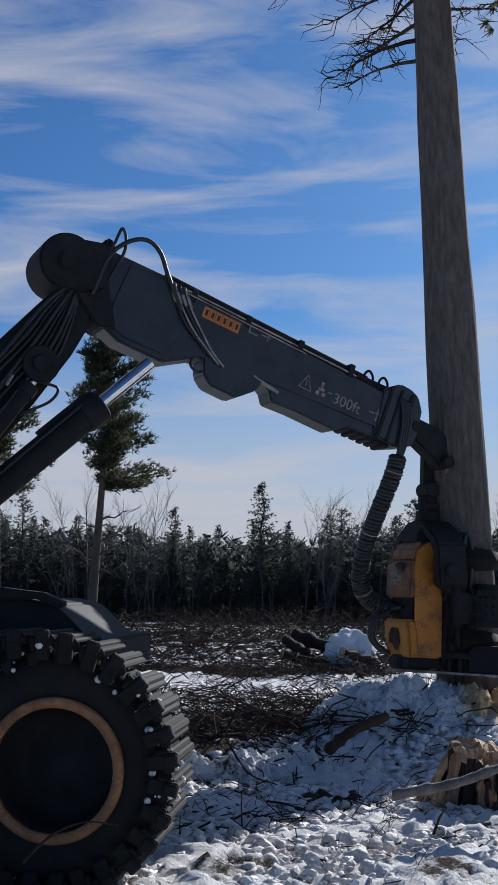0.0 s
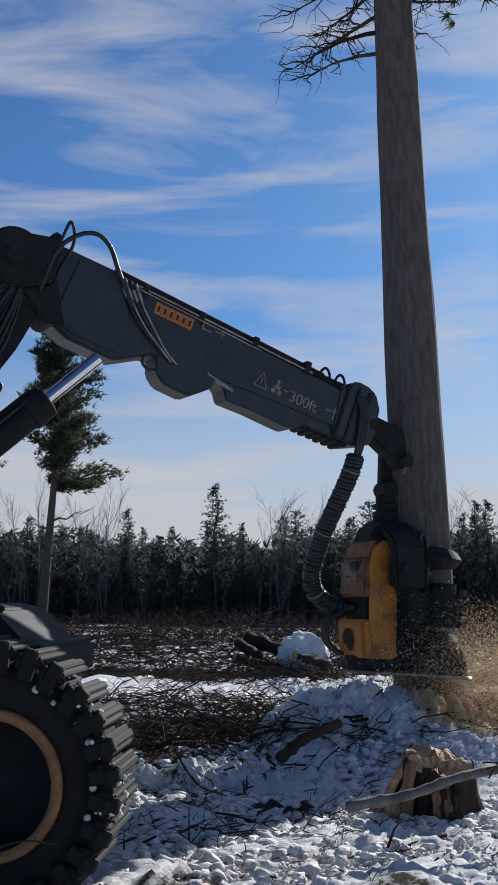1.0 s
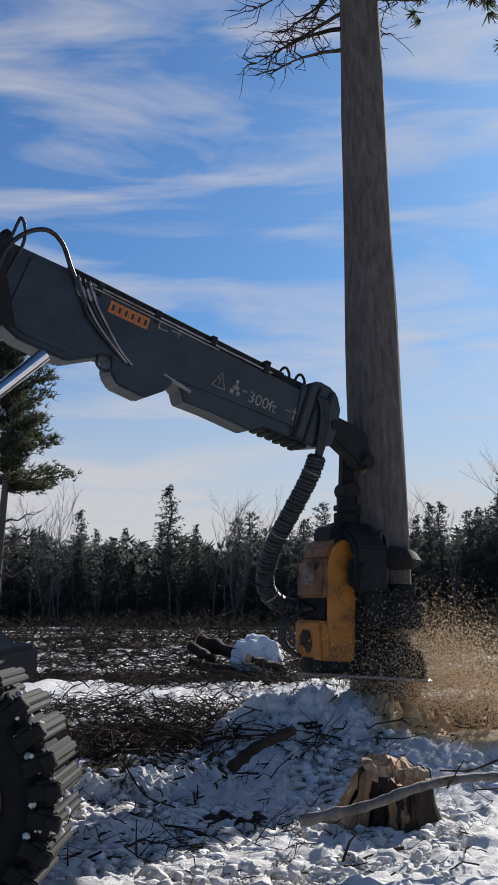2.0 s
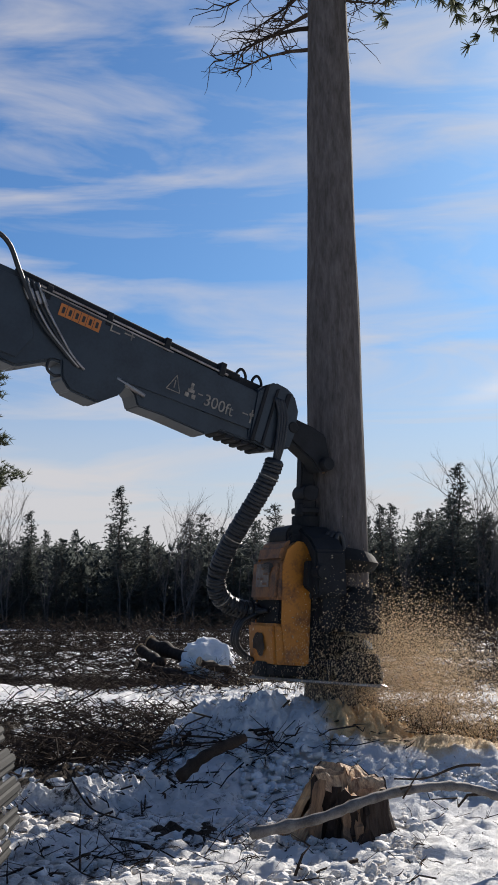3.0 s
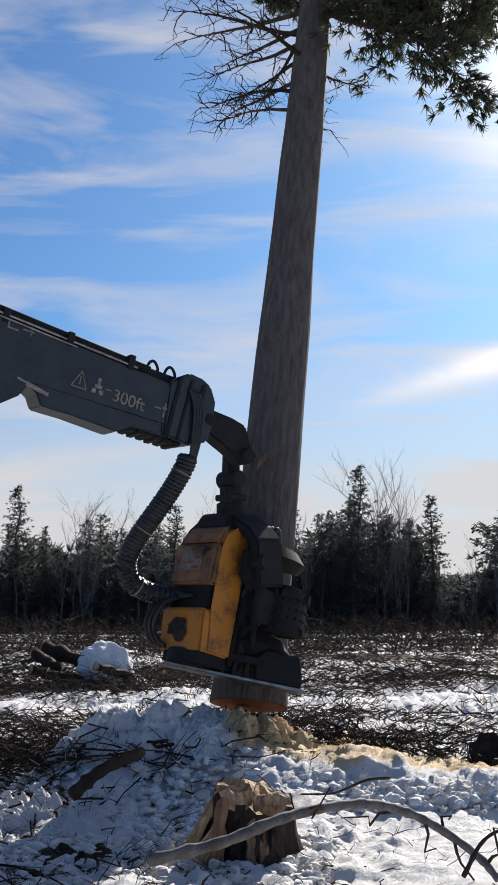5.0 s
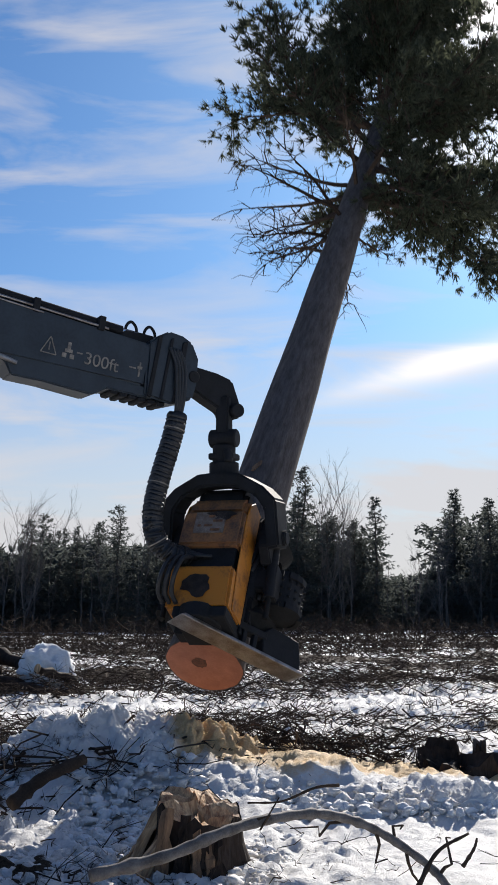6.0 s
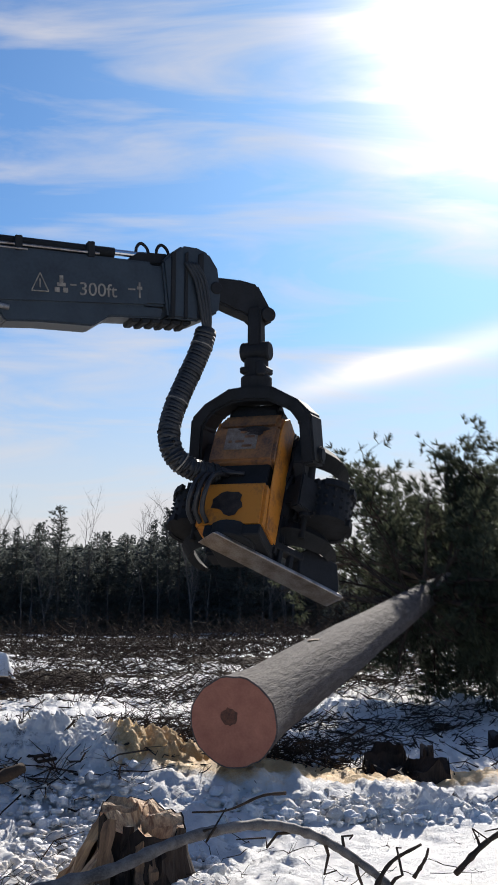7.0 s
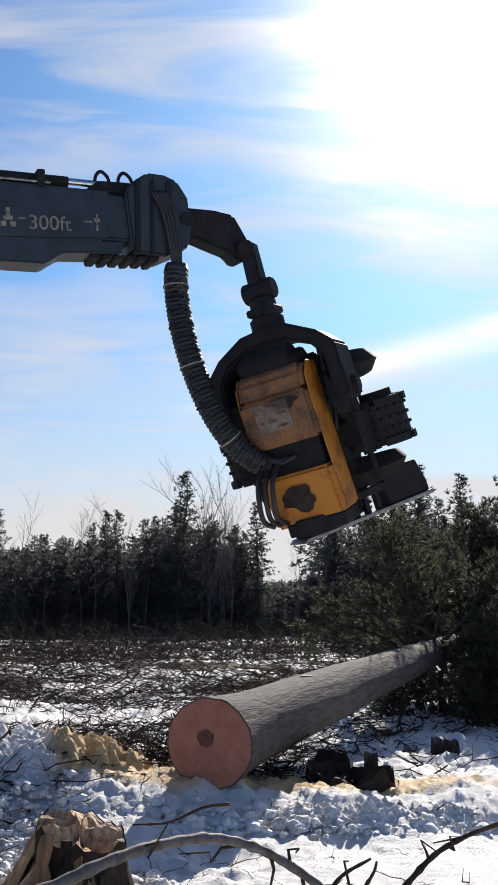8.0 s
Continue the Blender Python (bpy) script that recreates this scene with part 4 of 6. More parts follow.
def make_pine():
    rs = random.Random(11)
    pine = thing("felled_pine", (0.85, 13.2, 0.7), "tall white pine with a bare trunk and high crown, being felled", "pine tree")
    H = 15.0
    v, f, seg = [], [], 40
    ss = [0, 0.03, 0.1, 0.25, 0.5, 0.8] + [1.2 + 0.4 * i for i in range(int((H - 1.2) / 0.4) + 1)]
    for s in ss:
        r = trunk_radius(s)
        for k in range(seg):
            a = 2 * math.pi * k / seg
            rr = r * (1 + 0.05 * noise.noise(Vector((math.cos(a) * 3, math.sin(a) * 3, s * 0.7))) + 0.03 * noise.noise(Vector((math.cos(a) * 9, math.sin(a) * 9, s * 2.5))))
            v.append((rr * math.cos(a), rr * math.sin(a), s))
    for i in range(len(ss) - 1):
        for k in range(seg):
            a, b = i * seg + k, i * seg + (k + 1) % seg
            f.append((a, b, b + seg, a + seg))
    raw_part("trunk", v, f, "bark", pine, "brown furrowed pine trunk", smooth=True)
    # sawn face with a dark heart
    bm = bmesh.new()
    ring = [bm.verts.new((x * 0.965, y * 0.965, -0.004)) for x, y, z in v[:seg]]
    c = bm.verts.new((0.0, 0.0, -0.006))
    for k in range(seg):
        bm.faces.new((c, ring[(k + 1) % seg], ring[k]))
    part("cut_face", bm, "cut", pine, "fresh reddish sawn end")
    bm = bmesh.new()
    rim = [bm.verts.new((x, y, 0.0)) for x, y, z in v[:seg]]
    rin = [bm.verts.new((x * 0.96, y * 0.96, -0.002)) for x, y, z in v[:seg]]
    for k in range(seg):
        bm.faces.new((rim[k], rin[k], rin[(k + 1) % seg], rim[(k + 1) % seg]))
    part("bark_rim", bm, "bark", pine)
    bm = bmesh.new()
    pts = []
    for k in range(20):
        a = 2 * math.pi * k / 20
        r = 0.072 * (1 + 0.4 * noise.noise(Vector((math.cos(a) * 2, math.sin(a) * 2, 4.0))))
        pts.append(bm.verts.new((-0.05 + r * math.cos(a), -0.02 + r * math.sin(a), -0.009)))
    bm.faces.new(pts[::-1])
    part("heart", bm, "core", pine, "dark rotten heart")
    # dead limbs low down, then the living crown
    lv, lf, nv, nf = [], [], [], []

    def limb(s, a, length, rise, alive):
        base = Vector((0, 0, s))
        d = Vector((math.cos(a), math.sin(a), rise)).normalized()
        pts, p = [], base + d * trunk_radius(s) * 0.8
        n = 7
        for i in range(n + 1):
            pts.append(p.copy())
            d = (d + Vector((rs.gauss(0, 0.10), rs.gauss(0, 0.10), rs.gauss(0.03 if alive else -0.02, 0.08)))).normalized()
            p = p + d * length / n
        r0 = 0.012 + 0.016 * length
        tube_data(lv, lf, pts, [r0 * (1 - 0.85 * i / n) for i in range(n + 1)], 5)
        for i in range(2, n + 1):
            for _ in range(4 if alive else 2):
                e = (pts[i] - pts[i - 1]).normalized()
                td = (e * 0.7 + Vector((rs.gauss(0, 0.6), rs.gauss(0, 0.6), rs.gauss(0.1, 0.35)))).normalized()
                tl = length * rs.uniform(0.16, 0.36)
                q = [pts[i] + td * tl * j / 3 + Vector((rs.gauss(0, 0.02), rs.gauss(0, 0.02), rs.gauss(0, 0.02))) * j for j in range(4)]
                tube_data(lv, lf, q, [0.010, 0.008, 0.006, 0.004], 4, cap=False)
                if alive:
                    for j in (1, 2, 3):
                        for _ in range(3):
                            o = q[j] + Vector((rs.gauss(0, 0.08), rs.gauss(0, 0.08), rs.gauss(0, 0.06)))
                            blade_fan(nv, nf, o, (td + Vector((0, 0, 0.25))).normalized(), rs, 14, 0.12, 0.0105)
                else:
                    for j in (1, 2, 3):
                        x = (td + Vector((rs.gauss(0, 0.8), rs.gauss(0, 0.8), rs.gauss(0, 0.5)))).normalized()
                        tube_data(lv, lf, [q[j], q[j] + x * rs.uniform(0.08, 0.22)], [0.004, 0.002], 3, cap=False)

    for s, a, l in ((6.75, 2.9, 0.8), (6.95, 3.3, 1.0), (7.2, 2.4, 1.0), (7.3, 0.3, 0.5), (7.4, 3.9, 1.2), (7.6, 1.4, 1.1), (7.8, 3.0, 1.4), (7.9, 5.2, 1.2), (8.0, 2.2, 1.4), (8.2, 4.3, 1.2)):
        limb(s, a, l, -0.05, False)
    for s, a, l in ((8.1, 5.9, 1.5), (8.3, 0.5, 1.7), (8.3, 4.9, 1.6)):
        limb(s, a, l, 0.1, True)
    for s, a, l, rise in ((8.2, -0.6, 1.9, -0.8), (8.4, -0.9, 2.1, -0.7), (8.5, -0.2, 2.2, -0.6), (8.9, -0.6, 2.4, -0.55), (9.2, -1.1, 2.2, -0.3), (10.2, 2.7, 2.4, 0.1), (9.6, 0.1, 2.4, -0.3)):
        limb(s, a, l, rise, True)
    for s, a, l in ((7.5, 2.5, 0.9), (7.7, 2.8, 1.1), (7.9, 2.2, 1.1), (8.2, 2.6, 1.5), (8.4, 3.1, 1.4)):
        limb(s, a, l, -0.15, False)
    s = 9.1
    while s < H - 0.3:
        t = (s - 9.1) / (H - 9.1)
        for k in range(4):
            limb(s + rs.uniform(-0.15, 0.15), rs.uniform(0, 6.28), (2.3 - 1.4 * t ** 1.8) * rs.uniform(0.5, 1.1), 0.15 + 0.7 * t, True)
        s += 0.48
    raw_part("limb", lv, lf, "twig", pine, "dark bare limbs and twigs")
    raw_part("crown", nv, nf, "needle", pine, "dense green needle crown")
    # torn bark patch seen on the fallen log
    bm = bmesh.new()
    for k in range(5):
        a = -2.1 + 0.05 * k
        r = trunk_radius(2.3) + 0.003
        box(bm, (-0.006, -0.012, -0.035), (0.006, 0.012, 0.035), Matrix.Translation((r * math.cos(a), r * math.sin(a), 2.3 + 0.02 * k)) @ Matrix.Rotation(a, 4, "Z"))
    part("bark_scar", bm, "brown_wood", pine, "scraped bark")
    return pine


felled_pine = make_pine()


# ---- standing woods ----
def conifer_mesh(seed, h, spread, mat_crown, start=0.12, droop=-0.12, density=1.0, ragged=0.35, blade=0.2):
    """Trunk and crown meshes of a far conifer with an uneven outline."""
    rs = random.Random(seed)
    tv, tf, cv, cf = [], [], [], []
    tube_data(tv, tf, [(0.04 * rs.uniform(-1, 1) * i, 0.04 * rs.uniform(-1, 1) * i, h * i / 6) for i in range(7)], [0.016 * h * (1 - i / 6.4) + 0.01 for i in range(7)], 6)
    z = h * start
    while z < h * 0.995:
        t = (z / h - start) / (1 - start)
        r = spread * (1 - t) ** 0.8 * (0.6 + 0.4 * min(1, t * 6)) + 0.12
        for _ in range(max(4, int(8 * density))):
            a, l = rs.uniform(0, 6.28), r * rs.uniform(1 - ragged * 1.6, 1 + ragged * 0.6)
            if l < 0.1:
                continue
            d = Vector((math.cos(a), math.sin(a), droop + 0.5 * t + rs.gauss(0, 0.18)))
            b = Vector((0, 0, z + rs.uniform(-0.25, 0.25)))
            tube_data(tv, tf, [b, b + d * l], [0.016, 0.005], 3, cap=False)
            n = max(2, int(l / 0.2))
            for i in range(n):
                q = b + d * l * (i + 1) / n + Vector((rs.gauss(0, 0.06), rs.gauss(0, 0.06), rs.gauss(0, 0.06)))
                blade_fan(cv, cf, q, (d * 0.8 + Vector((0, 0, -0.15))).normalized(), rs, 10, blade, 0.022)
        z += h * 0.02 * rs.uniform(0.7, 1.3) + 0.05
    blade_fan(cv, cf, Vector((0, 0, h * 0.97)), Vector((0, 0, 1)), rs, 8, 0.35, 0.03)
    return (tv, tf), (cv, cf)


def conifer(name, seed, h, spread, label, **kw):
    (tv, tf), (cv, cf) = conifer_mesh(seed, h, spread, "spruce", **kw)
    t = thing(name, (0, 0, 0), label, "conifer tree", "woods at the edge of the clearing")
    raw_part("trunk", tv, tf, "far_bark", t)
    raw_part("crown", cv, cf, "spruce", t)
    return t


def bare_tree(name, seed, h, label):
    rs = random.Random(seed)
    v, f = [], []

    def grow(p, d, l, r, depth):
        pts = [p]
        for i in range(4):
            d = (d + Vector((rs.gauss(0, 0.09), rs.gauss(0, 0.09), 0.04))).normalized()
            pts.append(pts[-1] + d * l / 4)
        tube_data(v, f, pts, [r * (1 - 0.13 * i) for i in range(5)], 4 if depth else 6, cap=False)
        if depth < 3:
            for i in range(1, 5):
                for _ in range(2):
                    e = (d + Vector((rs.gauss(0, 0.5), rs.gauss(0, 0.5), rs.gauss(0.25, 0.2)))).normalized()
                    grow(pts[i], e, l * rs.uniform(0.3, 0.5), r * 0.42, depth + 1)

    grow(Vector((0, 0, 0)), Vector((0, 0, 1)), h * 0.72, 0.0055 * h, 0)
    t = thing(name, (0, 0, 0), label, "bare tree", "woods at the edge of the clearing")
    raw_part("branchwork", v, f, "pale_bark", t)
    return t


def make_woods():
    rs = random.Random(5)
    kinds = [conifer("spruce", 20 + i, 10.0, w, "dark green spruce at the edge of the clearing", droop=dr, density=de, ragged=ra)
             for i, (w, dr, de, ra) in enumerate(((1.9, -0.2, 1.1, 0.45), (2.4, -0.1, 1.0, 0.55), (1.5, -0.25, 1.2, 0.35), (2.8, 0.0, 0.9, 0.65), (2.2, -0.15, 1.0, 0.55)))]
    bares = [bare_tree("bare_birch", 40 + i, 9.0, "leafless pale birch at the edge of the clearing") for i in range(3)]
    used = set()

    def put(src, x, y, h, base=10.0):
        m = Matrix.Translation((x, y, ground_height(x, y) - 0.45)) @ Matrix.Rotation(rs.uniform(0, 6.28), 4, "Z")
        if src not in used:
            used.add(src)
            o = src
        else:
            o = copy_thing(src, Matrix())
        o.matrix_basis = m @ Matrix.Diagonal((h / base,) * 2 + (h / base, 1))

    def skyline(x):
        """Usual height of the woods along their edge."""
        for x0, h in ((-18, 7.4), (-3, 6.6), (12.5, 6.9), (17.5, 8.6), (20.0, 7.2), (26.0, 4.0), (60, 9.4)):
            if x < x0:
                return h * (1 + 0.16 * noise.noise(Vector((x * 0.5, 3.0, 0.0))))
        return 9.0

    # marked trees of the skyline, then the mixed rest
    for x, h, k in ((-7.85, 9.6, 0), (0.8, 7.2, 2), (-0.5, 7.0, 2), (2.1, 8.4, 1), (-13.85, 8.0, 0), (9.2, 8.4, 0), (11.5, 8.0, 1), (14.1, 11.0, 0), (13.4, 8.6, 3),
                    (18.7, 9.0, 0), (17.6, 7.6, 1), (12.3, 8.0, 2), (9.8, 8.4, 0), (29.5, 11.8, 0), (28.0, 10.6, 3), (31.0, 11.0, 1), (26.4, 9.0, 0), (-24.0, 9.0, 3), (-26.5, 9.6, 1), (33.5, 11.4, 0)):
        put(kinds[k], x, 80 + rs.uniform(-1.5, 1.5), h)
    x = -34.0
    while x < 48:
        for row in range(3):
            y = 81.5 + 5 * row + rs.uniform(-1.5, 1.5)
            h = skyline(x) * rs.uniform(0.66, 1.08) + 0.3 * row
            put(kinds[rs.randrange(5)], x + rs.uniform(-0.8, 0.8), y, h)
        if rs.random() < 0.45:
            put(bares[rs.randrange(3)], x + rs.uniform(-1, 1), 79 + rs.uniform(-2, 4), rs.uniform(5.5, 8.6), 9.0)
        x += 1.15
    for x, h in ((-14.9, 9.0), (-15.8, 8.2), (-16.7, 7.6), (-5.0, 8.2), (-4.2, 8.0), (-3.6, 7.0), (-21.0, 9.2), (-19.0, 9.2), (15.8, 11.0), (16.6, 10.6), (15.1, 9.6)):
        put(bares[rs.randrange(3)], x, 79.5, h, 9.0)
    # thicket that closes the gaps between the trunks
    v, f = [], []
    for _ in range(26000):
        x, y = rs.uniform(-45, 60), rs.uniform(81, 98)
        q = Vector((x, y, rs.uniform(-0.6, 0.80 * skyline(x))))
        blade_fan(v, f, q, Vector((rs.gauss(0, 1), rs.gauss(0, 0.3), rs.gauss(0, 0.6))).normalized(), rs, 5, 0.55, 0.085)
    tagged(raw_part("thicket", v, f, "spruce"), "dark undergrowth between the trunks", "undergrowth", kind="stuff")
    v, f = [], []
    for _ in range(260):
        x, y = rs.uniform(-45, 60), rs.uniform(78, 86)
        h = rs.uniform(2.0, 5.0)
        tube_data(v, f, [(x, y, -0.7), (x + rs.gauss(0, 0.12), y, h * 0.5), (x + rs.gauss(0, 0.3), y, h)], [0.035, 0.028, 0.012], 4, cap=False)
    tagged(raw_part("saplings", v, f, "pale_bark"), "thin grey saplings along the edge of the woods", "saplings", kind="stuff")
    # far ridge of woods behind
    v, f = [], []
    for _ in range(2500):
        a = rs.uniform(-1.4, 1.7)
        r = rs.uniform(140, 190)
        q = Vector((r * math.sin(a), r * math.cos(a), rs.uniform(-2, 4)))
        blade_fan(v, f, q, Vector((rs.gauss(0, 1), 0, rs.gauss(0.3, 0.6))).normalized(), rs, 5, 3.0, 0.6)
    tagged(raw_part("far_woods", v, f, "spruce"), "distant dark woods", "woods", kind="stuff")


def make_lone_pine():
    """White pine left standing in the clearing: bare below, plumes above."""
    rs = random.Random(31)
    t = thing("white_pine", (-12.5, 52.0, -0.1), "tall white pine standing alone in the clearing", "pine tree")
    v, f, nv, nf = [], [], [], []
    H = 13.0
    tube_data(v, f, [(0.03 * i, 0, H * i / 8) for i in range(9)], [0.22 * (1 - i / 9) + 0.02 for i in range(9)], 10)

    def plume(z, a, l, rise):
        b = Vector((0.03 * 8 * z / H, 0, z))
        d = Vector((math.cos(a), math.sin(a), rise)).normalized()
        pts = [b + d * l * i / 5 + Vector((0, 0, 0.10 * l * (i / 5) ** 2)) for i in range(6)]
        tube_data(v, f, pts, [0.05 * (1 - i / 6) + 0.01 for i in range(6)], 4, cap=False)
        for i in range(1, 6):
            w = 0.42 * l * (1 - 0.5 * abs(i - 3) / 3)
            for _ in range(22):
                o = pts[i] + Vector((rs.gauss(0, 0.42 * w), rs.gauss(0, 0.42 * w), rs.gauss(0.05, 0.11)))
                blade_fan(nv, nf, o, (d + Vector((0, 0, 0.5))).normalized(), rs, 7, 0.26, 0.022)

    z = 6.5
    while z < H:
        t_ = (z - 6.5) / (H - 6.5)
        for k in range(4):
            plume(z + rs.uniform(-0.2, 0.2), rs.uniform(0, 6.28), (2.3 - 1.3 * t_) * rs.uniform(0.5, 1.2), 0.05 + 0.5 * t_)
        z += 0.5
    for z, a, l in ((3.4, 0.1, 1.8), (3.0, 3.0, 1.1), (4.0, 0.4, 1.6), (4.6, 2.8, 0.9), (2.6, 0.0, 1.3), (4.9, 0.2, 1.4)):
        p = Vector((0.1, 0, z))
        d = Vector((math.cos(a), math.sin(a), 0.35)).normalized()
        pts = [p + d * l * i / 4 + Vector((0, 0, rs.gauss(0, 0.06) * i)) for i in range(5)]
        tube_data(v, f, pts, [0.06, 0.05, 0.035, 0.025, 0.012], 5)
        for i in range(1, 5):
            for _ in range(2):
                e = (d + Vector((rs.gauss(0, 0.6), rs.gauss(0, 0.6), rs.gauss(0.3, 0.3)))).normalized()
                tube_data(v, f, [pts[i], pts[i] + e * rs.uniform(0.2, 0.7)], [0.018, 0.006], 3, cap=False)
    raw_part("trunk", v, f, "far_bark", t, smooth=True)
    raw_part("crown", nv, nf, "needle", t)
    t.rotation_euler = (0, radians(3), 0)
    o = copy_thing(t, pose(-19.2, 60, -0.4, 0, 0, 140))
    tagged(o, "white pine standing in the clearing behind the crane")


make_woods()
make_lone_pine()


# ---- stumps ----
def stump(name, at, r, h, label, mat_top="split", seed=1, tilt=0.0, ragged=0.05, turn=0.0, slope=0.0):
    rs = random.Random(seed)
    t = thing(name, at, label, "tree stump")
    t.rotation_euler = (0, 0, turn)
    seg, v, f = 36, [], []
    hs = [-0.25, 0.0, h * 0.25, h * 0.5, h * 0.8, h]
    for i, z in enumerate(hs):
        for k in range(seg):
            a = 2 * math.pi * k / seg
            fl = 1 + 0.5 * max(0, 1 - z / (h * 0.7)) ** 2 * (0.6 + 0.5 * math.sin(a * 5 + seed))
            rr = r * fl * (1 + 0.10 * noise.noise(Vector((math.cos(a) * 2.4, math.sin(a) * 2.4, z * 3 + seed))))
            zz = z
            if i == len(hs) - 1:
                zz += tilt * math.cos(a) + slope * math.sin(a) + ragged * noise.noise(Vector((math.cos(a) * 3, math.sin(a) * 3, seed)))
            v.append((rr * math.cos(a), rr * math.sin(a), zz))
    for i in range(len(hs) - 1):
        for k in range(seg):
            a, b = i * seg + k, i * seg + (k + 1) % seg
            f.append((a, b, b + seg, a + seg))
    raw_part("bark_side", v, f, "dark_bark", t)
    top = v[-seg:]
    tv, tf = [], []
    for j in range(7):
        q = 0.97 * (1 - j / 6.6)
        for x, y, z in top:
            zz = z - 0.004 + 0.035 * noise.noise(Vector((x * q * 14, y * q * 14, seed))) * (j > 0) + 0.0
            tv.append((x * q, y * q, zz - 0.01 * j * 0.3))
    for j in range(6):
        for k in range(seg):
            a, b = j * seg + k, j * seg + (k + 1) % seg
            tf.append((a, b, b + seg, a + seg))
    tf.append(tuple(range(6 * seg, 7 * seg)))
    raw_part("sawn_top", tv, tf, mat_top, t)
    return t


def make_stumps():
    rs = random.Random(3)
    s = stump("split_stump", (0.74, 9.62, 0.06), 0.27, 0.44, "fresh split pine stump with torn pale wood in snow", seed=2, tilt=-0.04, ragged=0.10, slope=0.07)
    # torn slabs leaning on its side
    for k in range(17):
        turn = 135 + 9.5 * k + rs.uniform(-5, 5)
        out, l, w = 0.27 + rs.uniform(0.0, 0.10), rs.uniform(0.30, 0.56), rs.uniform(0.06, 0.17)
        if turn > 230:
            out, l, w = 0.29, rs.uniform(0.22, 0.42), rs.uniform(0.08, 0.14)
        x, y, z = out * math.cos(radians(turn)), out * math.sin(radians(turn)), 0.46 * l + rs.uniform(-0.04, 0.03)
        ry, rz = rs.uniform(-42, -14) if turn < 215 else rs.uniform(-16, -4), turn
        v, f = [], []
        n = 7
        for i in range(n):
            t = i / (n - 1)
            ww = w * (1 - 0.6 * t) * (1 + 0.3 * rs.uniform(-1, 1)) / 2
            for sx, sy in ((-0.02, -1), (0.025, -0.6), (0.03, 0.6), (-0.02, 1)):
                v.append((sx + 0.02 * rs.uniform(-1, 1), sy * ww, (t - 0.5) * l + 0.02 * rs.uniform(-1, 1)))
        for i in range(n - 1):
            for j in range(4):
                f.append((i * 4 + j, i * 4 + (j + 1) % 4, (i + 1) * 4 + (j + 1) % 4, (i + 1) * 4 + j))
        f += [(0, 1, 2, 3), tuple((n - 1) * 4 + j for j in (3, 2, 1, 0))]
        o = raw_part("torn_slab", v, f, ("split", "brown_wood", "split")[k % 3] if rz < 240 else ("dark_bark", "brown_wood")[k % 2], s, "torn slab of wood")
        o.matrix_basis = pose(x, y, z, 0, ry, rz)
    stump("pine_stump", (0.92, 13.25, 0.22), 0.32, 0.38, "low fresh stump of the felled pine in snow", "split", seed=6, ragged=0.04)
    k = stump("broken_stump", (3.36, 12.6, 0.15), 0.38, 0.20, "old broken stump with a jagged stub in snow", "dark_bark", seed=9, ragged=0.22)
    o = stump("old_log_stub", (3.50, 12.45, 0.14), 0.06, 0.36, "short dark broken log stub beside a stump", "bark", seed=12, ragged=0.16)
    stump("dark_stump", (1.08, 14.3, 0.14), 0.30, 0.42, "dark old stump behind a snow bank", "bark", seed=15, ragged=0.1)
    stump("grey_stump", (5.3, 15.2, 0.1), 0.16, 0.22, "small grey stump in open snow", "bark", seed=17, ragged=0.15)


make_stumps()


